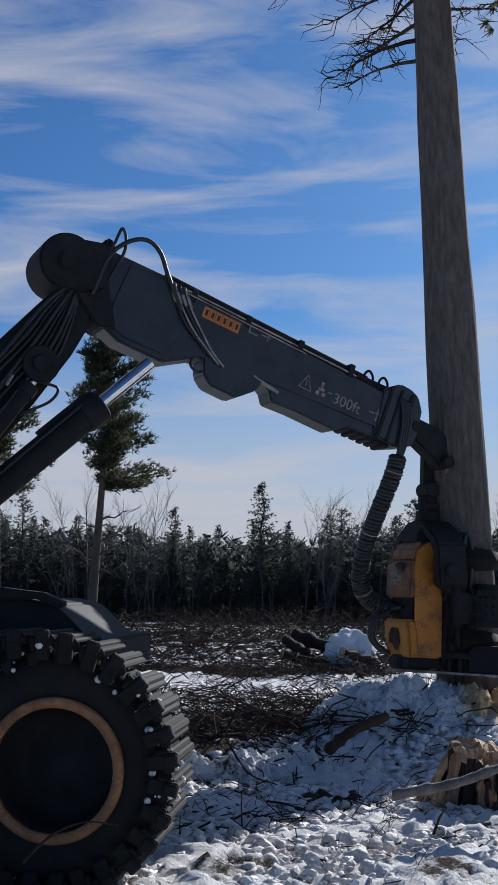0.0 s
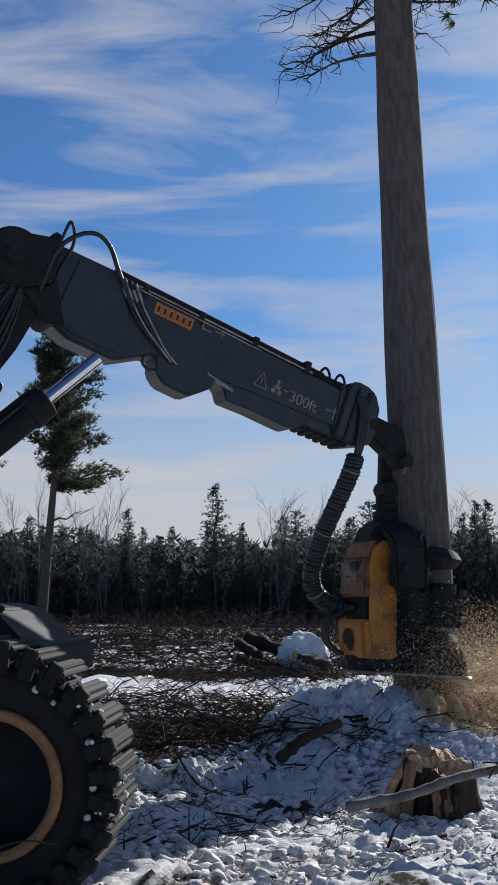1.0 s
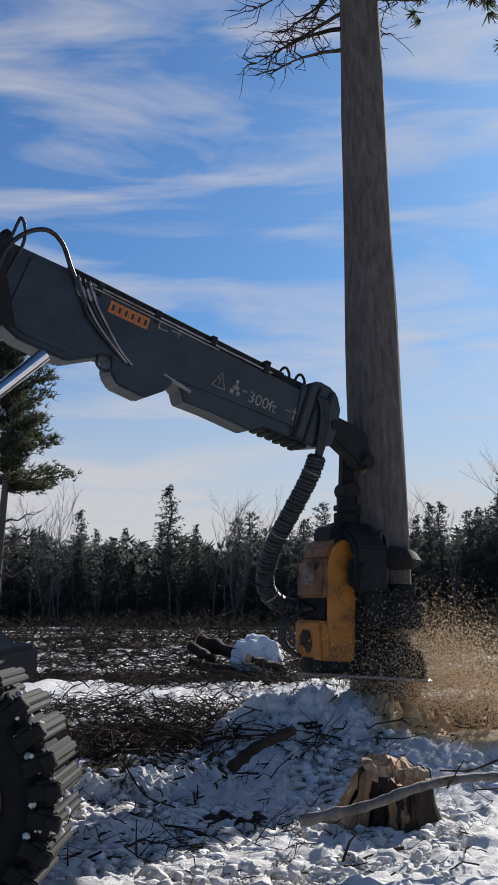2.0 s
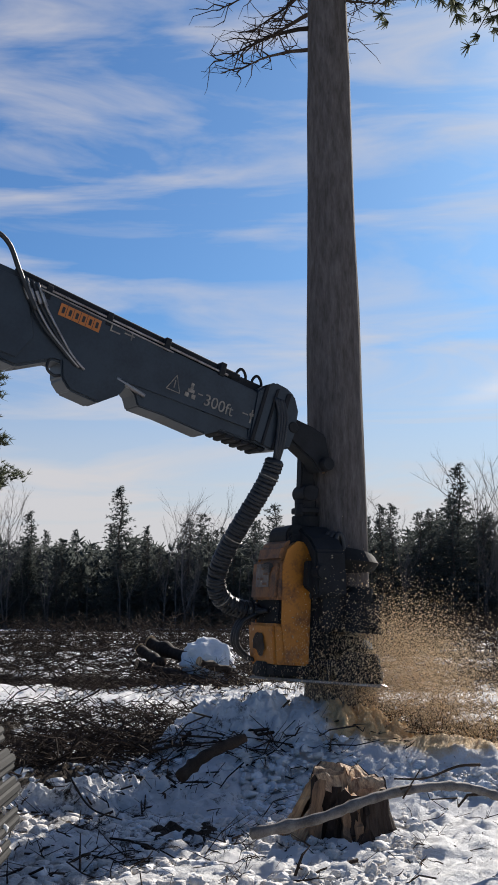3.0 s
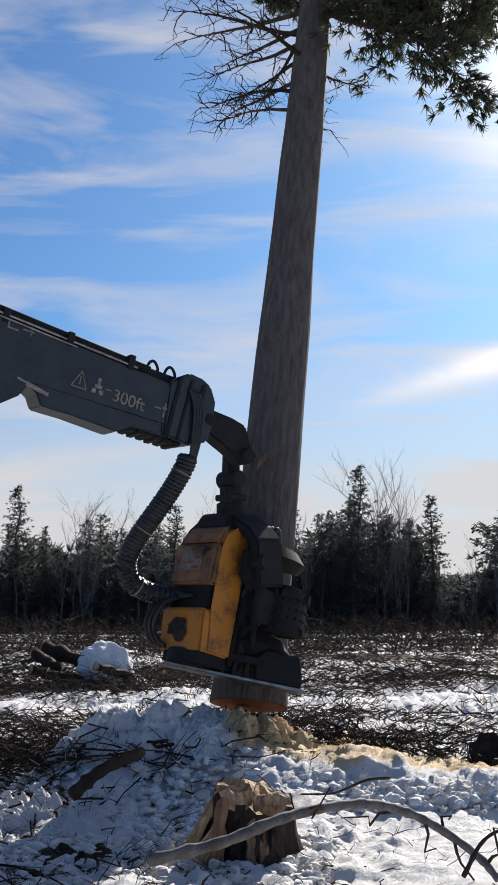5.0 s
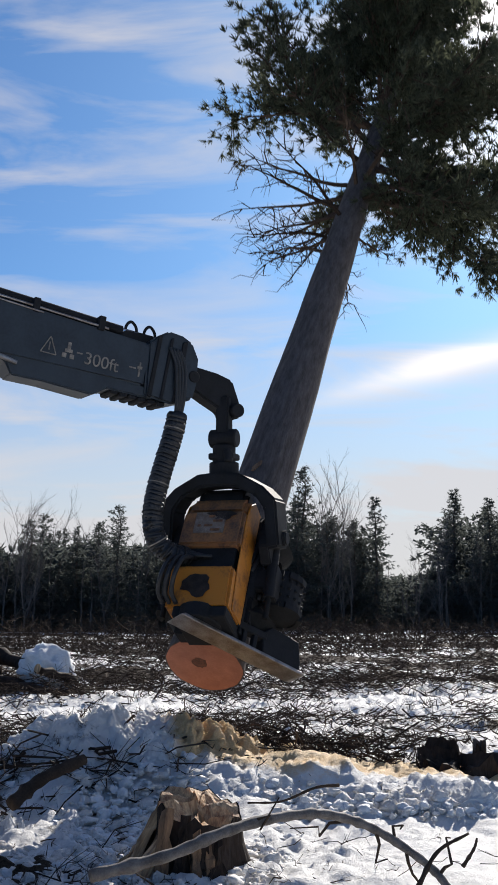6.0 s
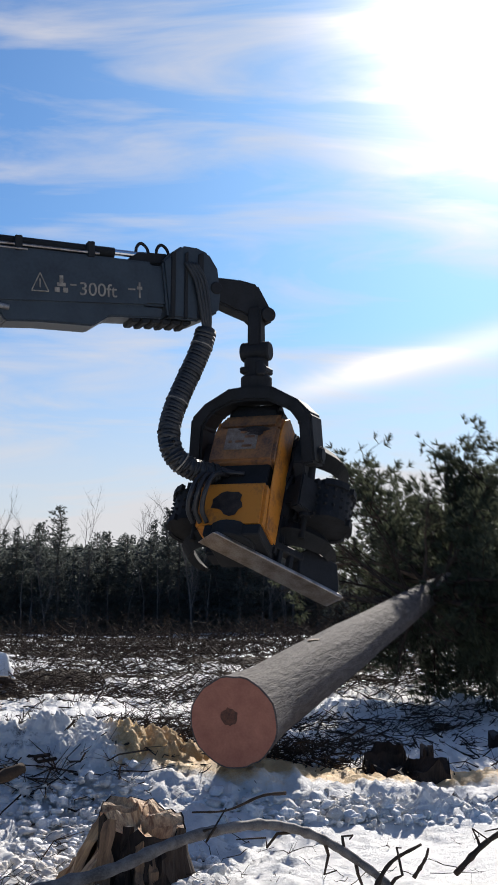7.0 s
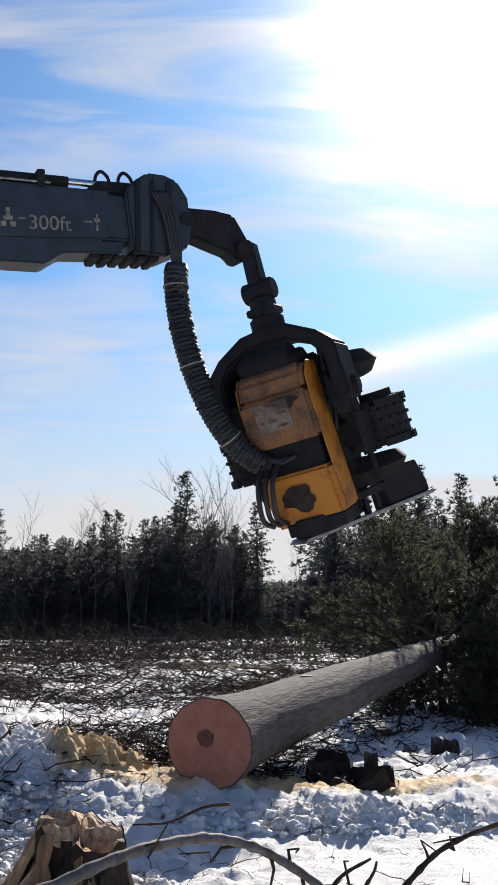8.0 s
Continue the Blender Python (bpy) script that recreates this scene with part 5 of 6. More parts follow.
# ---- branches, slash and snow ----
def make_branches():
    rs = random.Random(14)

    def branch(name, pts, r0, r1, mat, label, twigs=()):
        t = thing(name, pts[0], label, "branch")
        o = Vector(pts[0])
        line = [p - o for p in arc(pts, 8)]
        n = len(line)
        rad = [(r0 + (r1 - r0) * i / (n - 1)) * (1 + 0.10 * math.sin(i * 1.9) + (0.22 if i % 9 == 4 else 0)) for i in range(n)]
        tube("stem", line, rad, mat, t, seg=12)
        for i, d, l, r in twigs:
            i = min(int(i * (n - 1)), n - 1)
            d = Vector(d).normalized()
            q = [line[i] + d * l * j / 4 + Vector((rs.gauss(0, 0.02), rs.gauss(0, 0.02), rs.gauss(0, 0.02))) * j for j in range(5)]
            tube("side_twig", q, [r * (1 - 0.17 * j) for j in range(5)], "twig", t, seg=7)
        return t

    branch('long_branch', [(0.06, 8.20, 0.40), (0.46, 8.35, 0.46), (0.76, 8.50, 0.54), (1.04, 8.70, 0.57), (1.36, 8.90, 0.56), (1.62, 9.00, 0.49), (1.82, 9.00, 0.39), (2.02, 8.90, 0.25), (2.12, 8.80, 0.13)], 0.034, 0.022, 'grey_branch', 'long bent grey branch lying over the snow', ((0.62, (-0.9, 0.1, -0.25), 0.42, 0.012), (0.78, (0.3, 0.1, 0.8), 0.07, 0.014), (0.80, (0.5, 0.1, -0.9), 0.35, 0.012), (0.70, (0.3, 0.0, -1.0), 0.14, 0.014), (0.35, (0.2, 0.0, 1.0), 0.05, 0.012), (0.93, (0.5, 0.1, 1.0), 0.22, 0.013)))
    branch('dark_twig', [(1.70, 8.00, 0.33), (1.84, 8.10, 0.49), (2.04, 8.20, 0.56)], 0.014, 0.007, 'twig', 'dark bent twig standing out of the snow', ())
    branch('dark_branch', [(2.51, 9.00, 0.23), (2.74, 9.10, 0.38), (2.99, 9.20, 0.46), (3.26, 9.30, 0.51), (3.57, 9.40, 0.60)], 0.018, 0.012, 'twig', 'dark thin branch sticking up from the snow', ((0.2, (-0.1, 0, 1), 0.05, 0.012), (0.35, (0.3, 0, 0.9), 0.06, 0.012)))
    branch('dark_twig', [(2.19, 8.80, 0.26), (2.26, 8.80, 0.36), (2.28, 8.80, 0.42)], 0.012, 0.006, 'twig', 'short dark twig in the snow', ())
    branch('dark_branch', [(-0.47, 10.60, 0.38), (-0.27, 10.80, 0.52), (0.03, 11.00, 0.63)], 0.05, 0.04, 'twig', 'thick dark limb lying on broken snow', ())
    branch('dark_twig', [(1.13, 10.20, 0.42), (1.38, 10.30, 0.41), (1.63, 10.40, 0.48), (1.82, 10.50, 0.48)], 0.006, 0.012, 'twig', 'thin dark twig lying on the snow', ())
    branch('dark_twig', [(-1.24, 9.80, 0.55), (-1.03, 9.50, 0.34), (-0.80, 9.40, 0.27)], 0.008, 0.005, 'twig', 'thin dark twig bending over broken snow', ())
    branch('dark_twig', [(-1.84, 6.30, 0.33), (-1.72, 6.40, 0.45), (-1.56, 6.45, 0.51), (-1.39, 6.50, 0.49)], 0.008, 0.004, 'twig', 'thin bare twig in front of the wheel', ())
    branch('dark_branch', [(-0.13, 8.00, -0.10), (0.15, 8.30, 0.01), (0.45, 8.60, 0.09), (0.72, 8.80, 0.13)], 0.02, 0.012, 'twig', 'dark forked branch under the grey one', ((0.5, (0.3, 0.1, 0.9), 0.3, 0.012), (0.7, (0.6, 0.1, -0.2), 0.3, 0.012)))

    # slash: many thin sticks, in heaps
    def sticks(name, spots, label, r=(0.004, 0.016), l=(0.3, 1.3), up=0.12):
        v, f = [], []
        for cx, cy, sx, sy, hz, n in spots:
            for _ in range(n):
                x, y = rs.gauss(cx, sx), rs.gauss(cy, sy)
                ex = math.exp(-((x - cx) / (1.4 * sx)) ** 2 - ((y - cy) / (1.4 * sy)) ** 2)
                z = ground_height(x, y) + rs.uniform(0.0, 0.06) + hz * ex * rs.random()
                a, ln = rs.uniform(0, 6.28), l[0] + (l[1] - l[0]) * rs.random() ** 1.8
                d = Vector((math.cos(a), math.sin(a), rs.gauss(up, 0.42))).normalized()
                p = Vector((x, y, z)) - d * ln * 0.5
                pts = [p + d * ln * i / 4 + Vector((rs.gauss(0, 0.05), rs.gauss(0, 0.05), rs.gauss(0, 0.04))) * ln for i in range(5)]
                rr = rs.uniform(*r) * (1.5 if rs.random() < 0.1 else 1)
                tube_data(v, f, pts, [rr, rr * 0.9, rr * 0.75, rr * 0.55, rr * 0.3], 4, cap=False)
                for _ in range(rs.randrange(1, 6)):
                    i = rs.randrange(1, 4)
                    e = (d + Vector((rs.gauss(0, 0.8), rs.gauss(0, 0.8), rs.gauss(0.2, 0.5)))).normalized()
                    tube_data(v, f, [pts[i], pts[i] + e * ln * rs.uniform(0.12, 0.35)], [rr * 0.5, rr * 0.2], 3, cap=False)
        return tagged(raw_part(name, v, f, "twig"), label, "slash", kind="stuff")

    sticks("slash", [(-1.3, 12.9, 1.2, 0.5, 0.32, 850), (-1.4, 14.4, 1.6, 0.6, 0.3, 600), (0.6, 13.8, 0.8, 0.5, 0.2, 200), (-0.9, 9.0, 0.6, 0.3, 0.05, 60), (-1.0, 11.2, 0.9, 0.25, 0.12, 110), (-0.7, 12.1, 0.8, 0.2, 0.25, 160), (-0.1, 12.9, 0.7, 0.3, 0.25, 320), (-0.9, 15.8, 1.6, 0.5, 0.3, 500)], "heap of dark broken branches on snow", r=(0.003, 0.011), l=(0.2, 1.0))
    sticks("slash", [(-2.4, 17.3, 2.2, 0.9, 0.40, 1900), (1.4, 17.6, 2.2, 0.8, 0.22, 900), (5.2, 18.5, 2.2, 1.2, 0.2, 600), (2.2, 15.6, 1.6, 0.9, 0.10, 260), (1.5, 14.2, 0.8, 0.5, 0.12, 120), (2.0, 12.9, 0.9, 0.2, 0.16, 480), (0.9, 13.5, 0.6, 0.3, 0.2, 260), (3.2, 14.8, 1.2, 0.5, 0.14, 300)], "brown slash scattered over the clearing", r=(0.003, 0.009), l=(0.10, 0.7))
    sticks("slash", [(-4.0, 25.5, 2.4, 1.2, 1.0, 2200), (-0.5, 23.0, 2.5, 0.8, 0.5, 1000), (2.6, 27.0, 2.0, 1.6, 0.9, 1500), (6.0, 24.0, 2.0, 1.2, 0.6, 1200), (10.5, 28, 3.5, 2.6, 0.8, 1500), (-2.0, 33, 5.0, 2.0, 1.0, 1300), (6.0, 36, 6.0, 2.5, 1.0, 1200)], "brown slash spread across the clearing", r=(0.004, 0.011), l=(0.12, 0.85))
    sticks("slash", [(-8, 42.0, 7.0, 4.0, 1.0, 1700), (6, 41.0, 7.0, 3.0, 1.0, 1700), (18, 44.0, 8.0, 6.0, 1.0, 1500), (4, 56.0, 15.0, 5.0, 1.2, 2200), (6, 71.0, 20.0, 3.0, 1.6, 1900)], "far slash at the edge of the woods", r=(0.008, 0.02), l=(0.3, 1.3), up=0.7)
    sticks("twig_litter", [(-0.4, 9.4, 1.2, 1.0, 0.03, 420), (1.8, 10.6, 1.2, 0.8, 0.02, 60)], "thin twigs lying on the snow", r=(0.002, 0.006), l=(0.1, 0.5))


def lump_forms(count, seed):
    """A few broken, crusty lump shapes to scatter."""
    rs = random.Random(seed)
    out = []
    for k in range(count):
        bm = bmesh.new()
        bmesh.ops.create_icosphere(bm, subdivisions=2, radius=1.0)
        o = Vector((rs.uniform(0, 50), rs.uniform(0, 50), 0))
        cuts = [(Vector((rs.gauss(0, 1), rs.gauss(0, 1), rs.gauss(0, 1))).normalized(), rs.uniform(0.45, 0.85)) for _ in range(9)]
        for w in bm.verts:
            for d, far in cuts:
                over = w.co.dot(d) - far
                if over > 0:
                    w.co -= d * over * 0.92
            w.co *= 1 + 0.42 * noise.noise(w.co * 2.2 + o) + 0.34 * noise.noise(w.co * 5.5 + o)
        bm.verts.index_update()
        out.append(([w.co.copy() for w in bm.verts], [tuple(w.index for w in g.verts) for g in bm.faces]))
        bm.free()
    return out


LUMPS = lump_forms(16, 5)


def snow_chunk(v, f, p, s, rs, squash=0.75):
    pts, tri = LUMPS[rs.randrange(len(LUMPS))]
    q = Euler((rs.uniform(0, 6), rs.uniform(0, 6), rs.uniform(0, 6))).to_matrix()
    i = len(v)
    sx, sy, sz = s * rs.uniform(0.6, 1.2), s * rs.uniform(0.6, 1.2), s * squash * rs.uniform(0.6, 1.1)
    for b in pts:
        w = q @ b
        v.append((p[0] + w.x * sx, p[1] + w.y * sy, p[2] + w.z * sz))
    f += [(i + a, i + b, i + c) for a, b, c in tri]


def make_snow():
    rs = random.Random(77)
    # field of broken lumps in the wheel track and by the stumps
    for name, label, spots, mat in (
            ("snow_lumps", "broken lumps of old snow thrown up by the tracks", [(-0.9, 8.4, 1.0, 0.9, 950, 0.05), (0.2, 8.9, 0.9, 0.8, 650, 0.05), (-1.4, 10.2, 0.8, 0.7, 420, 0.06), (0.0, 10.8, 1.0, 0.5, 420, 0.055), (1.2, 11.4, 1.0, 0.3, 380, 0.05), (3.4, 11.45, 1.2, 0.1, 150, 0.05), (-1.9, 7.0, 0.5, 0.4, 240, 0.06)], "dirty_snow"),
            ("snow_lumps", "clean white lumps of broken snow", [(-0.9, 9.6, 1.0, 0.9, 260, 0.075), (0.6, 10.8, 0.7, 0.4, 200, 0.06), (2.2, 11.4, 1.5, 0.14, 150, 0.06), (0.9, 12.6, 0.7, 0.4, 160, 0.05), (-1.5, 6.9, 0.6, 0.2, 60, 0.09), (-0.6, 12.0, 1.0, 0.35, 240, 0.06)], "snow")):
        v, f = [], []
        for cx, cy, sx, sy, n, size in spots:
            for _ in range(int(3.0 * n)):
                x, y = rs.gauss(cx, sx), rs.gauss(cy, sy)
                if y < 6.4:
                    continue
                if (y > 11.85 and x > 0.9) or (y < 11.15 and x > 1.15 + 0.22 * (y - 9)):
                    continue
                s = min(0.38 * size * rs.lognormvariate(-0.1, 0.75), 0.078)
                snow_chunk(v, f, (x, y, ground_height(x, y) + 0.03 + 0.25 * s), s, rs)
        tagged(raw_part(name, v, f, mat, smooth=True), label, "snow", kind="stuff")
    # snow bank at the foot of the felled tree and its neighbours
    def drift(name, cx, cy, lx, ly, h, label, seed, turn=0.0, power=0.55, dusty=0.0):
        n = 110
        v, f = [], []
        for j in range(n + 1):
            for i in range(n + 1):
                u, w = i / n * 2 - 1, j / n * 2 - 1
                k = max(0.0, 1 - u * u - w * w) ** power
                x, y = u * lx, w * ly
                v.append((x, y, h * k * (1 + 0.35 * noise.noise(Vector((x * 2.5, y * 2.5, seed)))) + k ** 0.3 * (0.20 * abs(noise.noise(Vector((x * 3.5, y * 3.5, seed)))) + 0.15 * abs(noise.noise(Vector((x * 8, y * 8, seed)))) + 0.09 * abs(noise.noise(Vector((x * 17, y * 17, seed)))) + 0.04 * noise.noise(Vector((x * 31, y * 31, seed)))) - 0.09 - 0.16 * (1 - k)))
        for j in range(n):
            for i in range(n):
                f.append((j * (n + 1) + i, j * (n + 1) + i + 1, (j + 1) * (n + 1) + i + 1, (j + 1) * (n + 1) + i))
        o = raw_part(name, v, f, "ground", smooth=True)
        o.matrix_basis = pose(cx, cy, ground_height(cx, cy), 0, 0, turn)
        at = o.data.color_attributes.new("litter", "FLOAT_COLOR", "POINT")
        cols = []
        for x, y, z in v:
            dirt = 0.16 + 0.34 * noise.noise(Vector((x * 1.5, y * 1.5, seed)))
            dust = dusty * math.exp(-((x - 0.75) / 0.45) ** 2)
            cols += [max(0.0, dirt), max(0.0, dust), 0, 1]
        at.data.foreach_set("color", cols)
        return tagged(o, label, "snow bank")

    drift("snow_bank", 0.45, 12.6, 1.3, 0.6, 0.30, "trodden snow bank at the foot of the pine", 1.0, 8, dusty=1.0)
    drift("snow_bank", -1.2, 11.2, 1.2, 0.45, 0.16, "low dirty snow bank among branches", 2.0, -5)
    drift("snow_bank", 3.2, 11.6, 1.5, 0.24, 0.09, "low snow bank along the open track", 3.0, 2)
    bm = bmesh.new()
    bmesh.ops.create_icosphere(bm, subdivisions=4, radius=1.0)
    for w in bm.verts:
        n1, n2, n3 = (noise.noise(w.co * q + Vector((5.0, 2.0, q))) for q in (1.3, 3.0, 7.0))
        w.co *= 1 + 0.30 * n1 + 0.24 * n2 + 0.08 * n3
        w.co = Vector((0.50 * w.co.x, 0.4 * w.co.y, 0.42 + 0.50 * w.co.z - 0.10 * w.co.x))
    o = part("snow_mound", bm, "snow", smooth=True)
    o.matrix_basis = pose(-0.62, 25.0, ground_height(-0.62, 25.0) - 0.05)
    tagged(o, "tall white heap of snow among slash", "snow heap")
    # logs by the white heap
    for x, y, z, l, r, rz in ((-1.75, 25.0, 0.62, 0.9, 0.13, -58), (-1.35, 25.4, 0.68, 1.3, 0.17, -42), (-1.5, 24.7, 0.35, 1.1, 0.12, 24), (-0.45, 24.3, 0.45, 0.9, 0.10, 40), (-1.1, 24.2, 0.28, 1.2, 0.11, -12)):
        t = thing("dark_log", (x, y, z), "dark snow-dusted log in a heap of slash", "log", "logs by the snow heap")
        t.rotation_euler = (0, radians(14), radians(rz))
        v, f = [], []
        tube_data(v, f, [(-l / 2 + l * i / 6, 0.008 * math.sin(i * 2.0), 0.008 * math.cos(i * 3.0)) for i in range(7)], [r * (0.72 + 0.16 * math.sin(i * 2.2 + x * 7) + 0.07 * (i % 3)) for i in range(7)], 14)
        raw_part("bark_side", v, f, "dark_bark", t, smooth=True)
        bm = bmesh.new()
        bar(bm, (-l / 2 - 0.006, 0, 0.02), (-l / 2, 0, 0.02), r * 0.88, 14)
        part("sawn_end", bm, "split", t, "pale sawn end")


make_branches()
make_snow()


# ---- sawdust thrown by the saw: clouds of chips that move ----
def make_chips():
    rs = random.Random(9)
    out = []
    for k in range(9):
        v, f = [], []
        for _ in range(22000):
            u = rs.random()
            d = Vector((rs.gauss(0, 0.40) + 0.35 * (u - 0.5), rs.gauss(0, 0.30), rs.gauss(0, 0.29) + 0.25 * (0.5 - u)))
            s = rs.uniform(0.0015, 0.0055) * (2.0 if rs.random() < 0.12 else 1)
            i = len(v)
            a = Vector((rs.gauss(0, 1), rs.gauss(0, 1), rs.gauss(0, 1))).normalized() * s
            b = a.cross(Vector((rs.gauss(0, 1), rs.gauss(0, 1), rs.gauss(0, 1)))).normalized() * s
            c = a.cross(b).normalized() * s * 0.6
            v += [d + a, d - a + b, d - a - b, d + c]
            f += [(i, i + 1, i + 2), (i, i + 1, i + 3), (i + 2, i, i + 3)]
        o = raw_part("sawdust_spray", v, f, "sawdust")
        tagged(o, "pale sawdust chips flying from the saw", "sawdust", "sawdust thrown by the saw", "stuff")
        out.append(o)
    return out


chips = make_chips()


# ---- what moves ----
JIB_ROWS = [
    (0, pose(0.435, 2.887, 4.531, 0, 19.2, 30)),
    (1.5, pose(0.472, 2.880, 4.481, 0, 18.2, 30)),
    (3, pose(0.527, 2.873, 4.348, 0, 16.7, 30)),
    (3.5, pose(0.514, 2.867, 4.277, 0, 15.8, 30)),
    (4, pose(0.532, 2.863, 4.191, 0, 14.7, 30)),
    (4.5, pose(0.500, 2.918, 4.149, 0, 14.2, 29)),
    (6, pose(0.599, 3.419, 4.304, 0, 9.3, 20)),
    (6.5, pose(0.758, 3.590, 4.245, 0, 4.5, 17)),
    (7, pose(0.899, 3.401, 4.267, 0, -1.5, 12)),
    (7.5, pose(0.852, 3.109, 4.324, 0, -5.0, 9)),
    (8, pose(0.896, 2.766, 4.421, 0, -3.5, 8)),
]
EXT_ROWS = [
    (0, pose(0.00, 0, 0)),
    (1.5, pose(0.00, 0, 0)),
    (3, pose(0.00, 0, 0)),
    (3.5, pose(0.00, 0, 0)),
    (4, pose(0.00, 0, 0)),
    (4.5, pose(0.00, 0, 0)),
    (6, pose(0.06, 0, 0)),
    (6.5, pose(0.12, 0, 0)),
    (7, pose(0.22, 0, 0)),
    (7.5, pose(0.20, 0, 0)),
    (8, pose(0.24, 0, 0)),
]
# seconds, cut end of the trunk, lean and heading of its fall in degrees
TREE_ROWS = [
    (0, 0.915, 13.200, 0.700, -4.8, 60.0),
    (1, 0.945, 13.200, 0.700, -4.6, 60.0),
    (3, 0.980, 13.200, 0.700, -1.2, 60.0),
    (3.5, 1.005, 13.200, 0.700, 0.2, 60.0),
    (4, 1.025, 13.200, 0.700, 2.9, 60.0),
    (4.5, 1.000, 13.150, 0.700, 6.2, 60.0),
    (4.7, 1.010, 13.150, 0.700, 8.4, 60.0),
    (5.8, 1.029, 12.900, 1.197, 37.7, 63.5),
    (6, 1.090, 12.850, 1.205, 41.8, 62.0),
    (6.2, 1.134, 12.850, 1.254, 49.8, 61.5),
    (6.5, 1.266, 12.850, 1.217, 59.1, 61.2),
    (6.6, 1.330, 12.850, 1.170, 66.2, 62.8),
    (6.8, 1.520, 12.200, 0.920, 75.8, 63.1),
    (7, 1.660, 11.700, 0.850, 83.0, 61.0),
    (7.2, 1.930, 11.850, 0.740, 87.0, 57.0),
    (7.5, 1.970, 11.900, 0.720, 87.0, 56.0),
    (8, 1.970, 11.900, 0.720, 87.0, 56.0),
]
# seconds, upper pin, heading, swing across the picture, tilt of the body, opening of the arms
HEAD_ROWS = [
    (0, 0.49, 12.95, 3.11, 24, 0, 3, 0),
    (1.5, 0.545, 12.95, 3.125, 24, 0, 3, 0),
    (3, 0.632, 12.95, 3.102, 24, 0, 4, 0),
    (3.5, 0.646, 12.95, 3.091, 24, 0, 5, 0),
    (4, 0.687, 12.95, 3.099, 25, 0, 7, 0),
    (4.5, 0.705, 12.95, 3.124, 28, 0, 10, 0),
    (6, 1.253, 12.75, 3.587, 64, 0, 32, 0),
    (6.2, 1.319, 12.7, 3.657, 68, 0, 36, 0),
    (6.5, 1.531, 12.6, 3.741, 73, 0, 40, 2),
    (6.7, 1.737, 12.6, 3.937, 68, 0, 42, 14),
    (7, 1.94, 12.2, 4.278, 60, 0, 30, 30),
    (7.2, 1.992, 12, 4.478, 58, -4, 6, 30),
    (7.5, 1.990, 11.7, 4.610, 55, -10, -4, 28),
    (8, 2.140, 11.3, 4.575, 52, -14, -10, 24),
]


def head_pose(x, y, z, heading, swing):
    return pose(x, y, z) @ Matrix.Rotation(radians(swing), 4, Vector((0.2, 0.98, 0)).normalized()) @ pose(0, 0, 0, 0, 0, heading)


def drop(t):
    """How far the head's body hangs below the upper pin: closer while the yoke is folded."""
    return 1.19 - 0.11 * min(1, t / 4.5) + 0.18 * max(0, min(1, (t - 4.5) / 1.5))


def slide(t):
    """How far the folded yoke sets the body back from the pin."""
    return 0.03 + 0.13 * min(1, t / 4.5) - 0.16 * max(0, min(1, (t - 4.5) / 1.5))


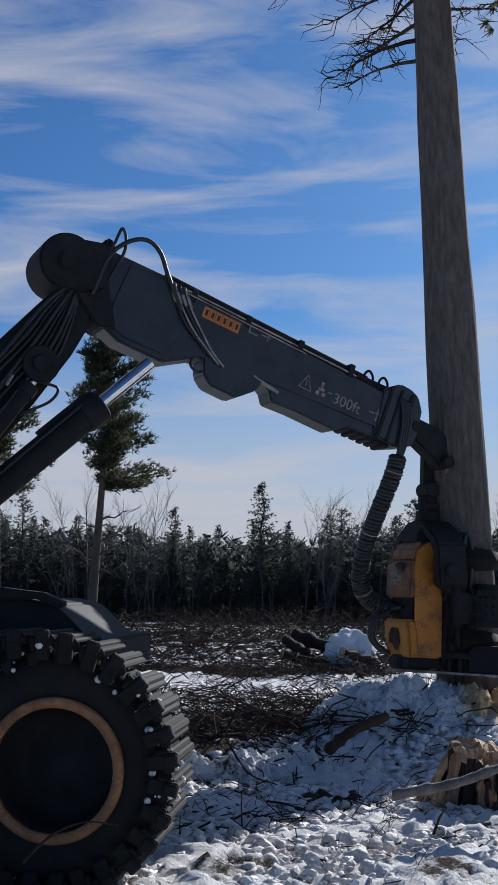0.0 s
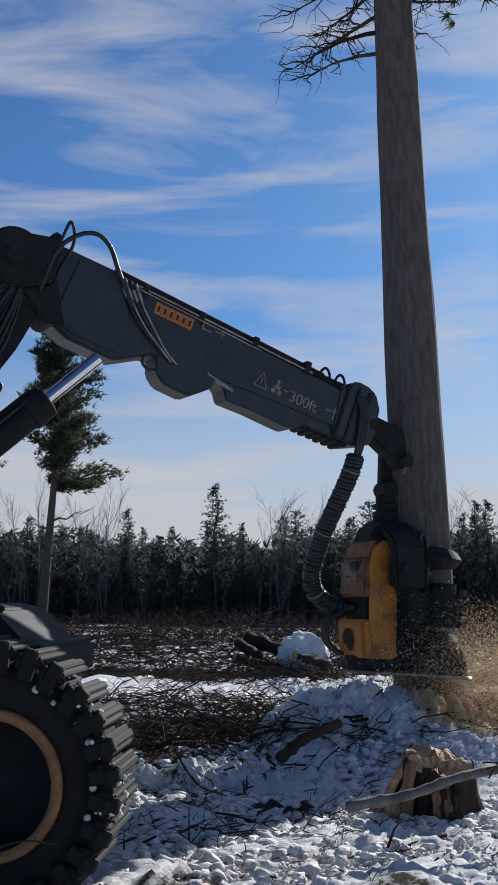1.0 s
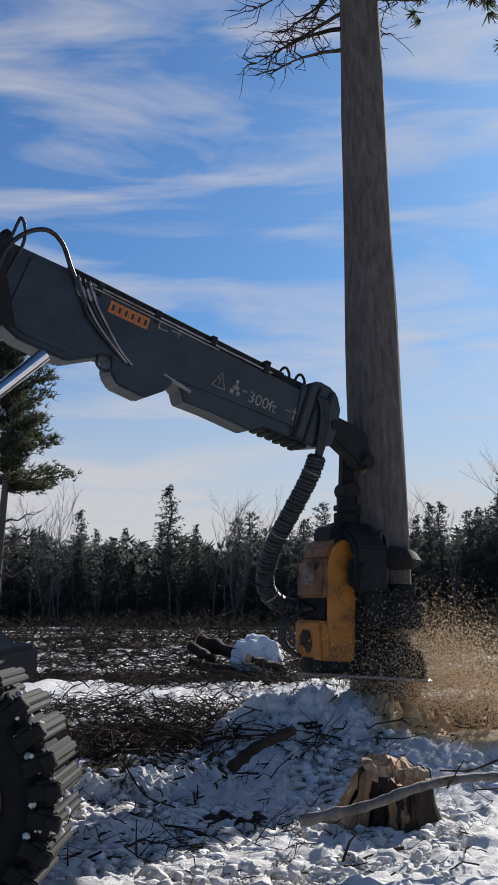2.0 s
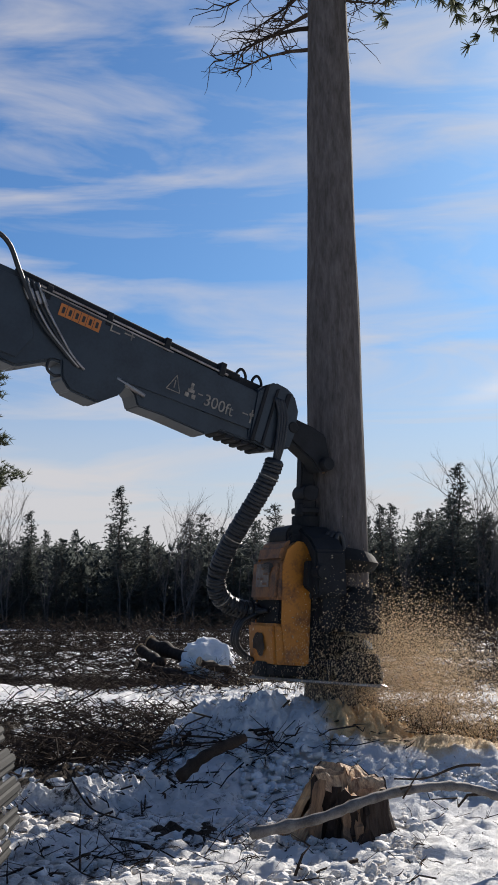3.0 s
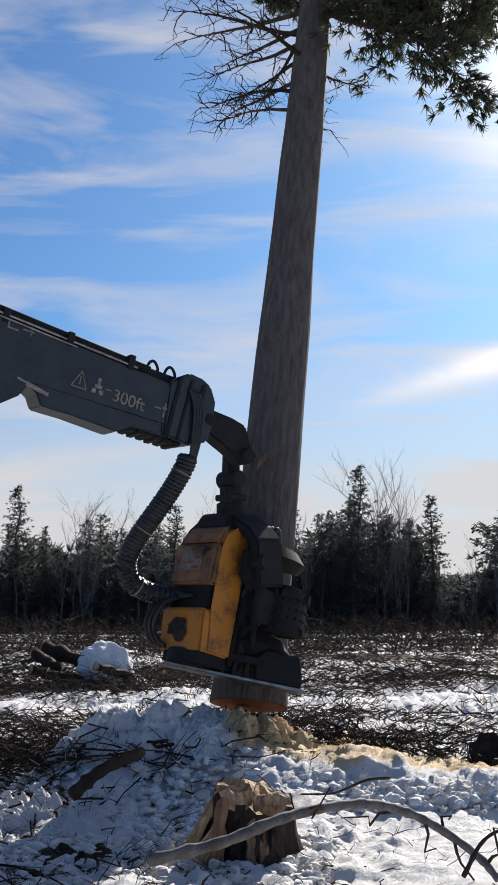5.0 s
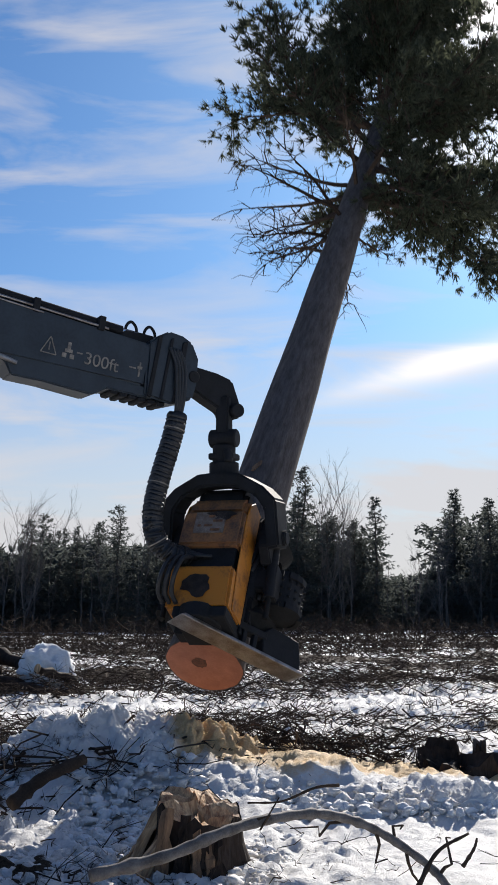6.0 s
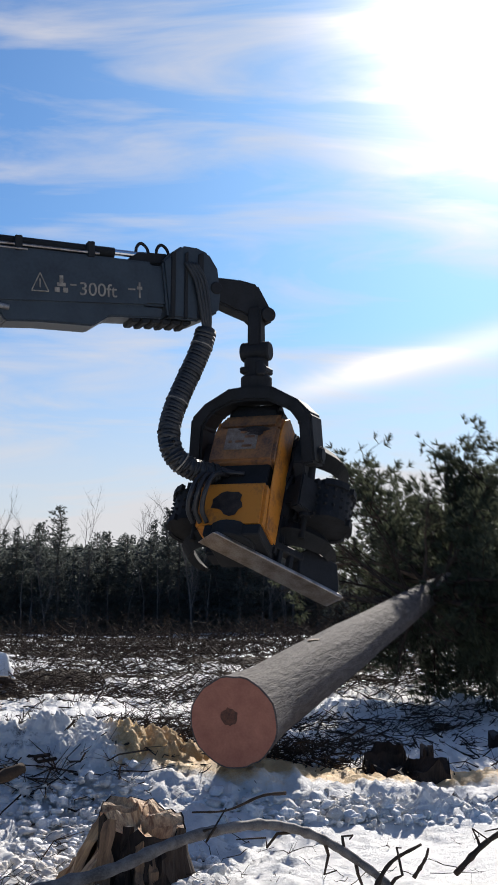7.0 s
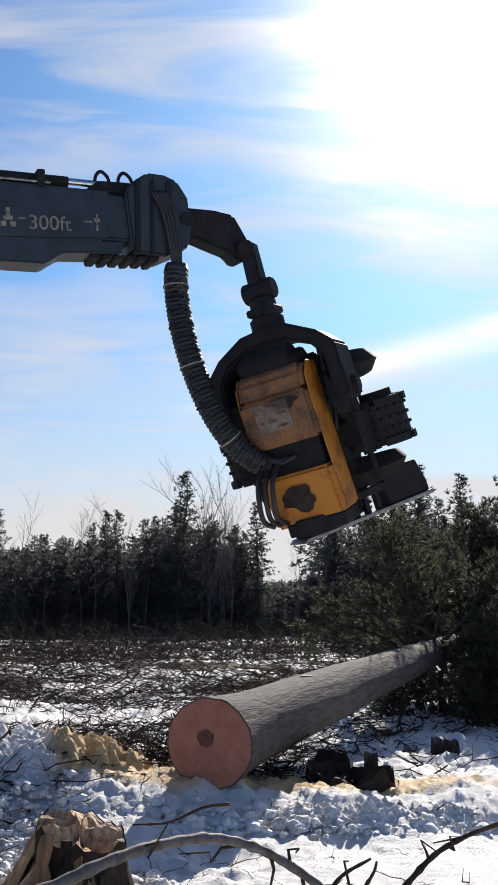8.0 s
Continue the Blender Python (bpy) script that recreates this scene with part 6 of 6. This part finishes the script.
def motions():
    walk(jib, JIB_ROWS)
    walk(jib_extension, [(t, m @ e) for (t, m), (_, e) in zip(JIB_ROWS, EXT_ROWS)])
    rows = []
    for t, x, y, z, lean, heading in TREE_ROWS:
        h = radians(heading)
        axis = Vector((-math.sin(h), math.cos(h), 0))
        rows.append((t, pose(x, y, z) @ Matrix.Rotation(radians(lean), 4, axis)))
    walk(felled_pine, rows)
    walk(head, [(t, head_pose(x, y, z, hd, sw)) for t, x, y, z, hd, sw, tilt, op in HEAD_ROWS])
    walk(head_body, [(t, pose(-slide(t), 0, -drop(t), 0, tilt, 0)) for t, x, y, z, hd, sw, tilt, op in HEAD_ROWS])
    for s, arm in zip((-1, 1), feed_arms):
        walk(arm, [(r[0], pose(0.13, s * 0.27, -0.36, 0, 0, s * r[7])) for r in HEAD_ROWS])
    for i, knife in enumerate(knives):
        s, z = (-1, 1)[i // 2], (0.14, -0.68)[i % 2]
        walk(knife, [(r[0], pose(0.18, s * 0.26, z, 0, 0, s * r[7] * 1.3)) for r in HEAD_ROWS])

    # hose: a hanging line from the tip casting to the recess in the hood
    def at(rows, t):
        for (t0, m0), (t1, m1) in zip(rows, rows[1:]):
            if t <= t1 + 1e-6:
                return m0.lerp(m1, 0 if t1 == t0 else (t - t0) / (t1 - t0))
        return rows[-1][1]

    head_world = [(r[0], head_pose(*r[1:6]) @ pose(-slide(r[0]), 0, -drop(r[0]), 0, r[6], 0)) for r in HEAD_ROWS]
    jib_world = [(t, Matrix.Translation(HARVESTER_AT) @ m) for t, m in JIB_ROWS]
    times = sorted({r[0] for r in HEAD_ROWS} | {t for t, _ in JIB_ROWS})
    lines = []
    for t in times:
        a = (at(jib_world, t) @ at(EXT_ROWS, t)) @ Vector((3.60, -0.16, -0.30))
        b = at(head_world, t) @ Vector((-0.30, 0.20, -0.39))
        lines.append((t, hose_line(a, b, reach(t))))
    for k, s in enumerate(sleeves):
        rows = []
        for t, line in lines:
            p, q = line[k], line[k + 1]
            rows.append((t, Matrix.Translation(p) @ (q - p).to_track_quat("Z", "Y").to_matrix().to_4x4()))
        walk(s, rows)

    # sawdust: each cloud leaves the saw, spreads to the side and settles on the snow
    saw = Vector((1.12, 12.80, 0.80))
    for k, c in enumerate(chips):
        t0 = 0.2 + 0.33 * k
        low = Vector((1.4 + 0.06 * k, 12.5, -0.75))
        end = Vector((2.1 + 0.07 * k, 12.4, -0.75))
        rise = 0.02 + 0.045 * k
        rows = [(0.0, Matrix.Translation(low))] if t0 > 0.05 else []
        rows += [(t0, Matrix.Translation(low)), (t0 + 0.12, Matrix.Translation(saw) @ pose(0, 0, 0, 0, 10, 5)),
                 (t0 + 0.45, Matrix.Translation(saw + Vector((0.34, -0.1, rise))) @ pose(0, 0, 0, 0, 20, 10)),
                 (t0 + 0.95, Matrix.Translation(saw + Vector((0.75, -0.2, rise * 0.8))) @ pose(0, 0, 0, 0, 30, 15)),
                 (t0 + 1.5, Matrix.Translation(end) @ pose(0, 0, 0, 0, 35, 20)), (8.0, Matrix.Translation(end) @ pose(0, 0, 0, 0, 35, 20))]
        walk(c, rows)


def reach(t):
    """Free length of the hose outside the hood; the rest is drawn into the head."""
    return 1.90 - 0.42 * max(0, min(1, (t - 4.5) / 1.5)) + 0.30 * max(0, min(1, (t - 6.5) / 1.2))


def hose_line(a, b, length):
    """Points of a hose of the given length between a and b that bows out to the left and hangs."""
    side = Vector((-0.95, -0.30, 0))
    best = None
    for i in range(24):
        k = 0.05 + 0.06 * i
        c1 = a + Vector((0, 0, -1.0)) * (0.40 + 0.05 * k) + side * 0.10 * k
        c2 = b + side * (0.10 + 0.85 * k) + Vector((0, 0, 0.06))
        pts = [a * (1 - u) ** 3 + c1 * 3 * u * (1 - u) ** 2 + c2 * 3 * u * u * (1 - u) + b * u ** 3 for u in [j / 60 for j in range(61)]]
        ln = sum((q - p).length for p, q in zip(pts, pts[1:]))
        if best is None or abs(ln - length) < best[0]:
            best = (abs(ln - length), pts, ln)
    _, pts, ln = best
    out, need, run = [pts[0]], ln / HOSE_N, 0.0
    for p, q in zip(pts, pts[1:]):
        d = (q - p).length
        while run + d >= need * len(out) and len(out) <= HOSE_N:
            out.append(p.lerp(q, (need * len(out) - run) / max(d, 1e-6)))
        run += d
    while len(out) < HOSE_N + 1:
        out.append(pts[-1].copy())
    return out


motions()
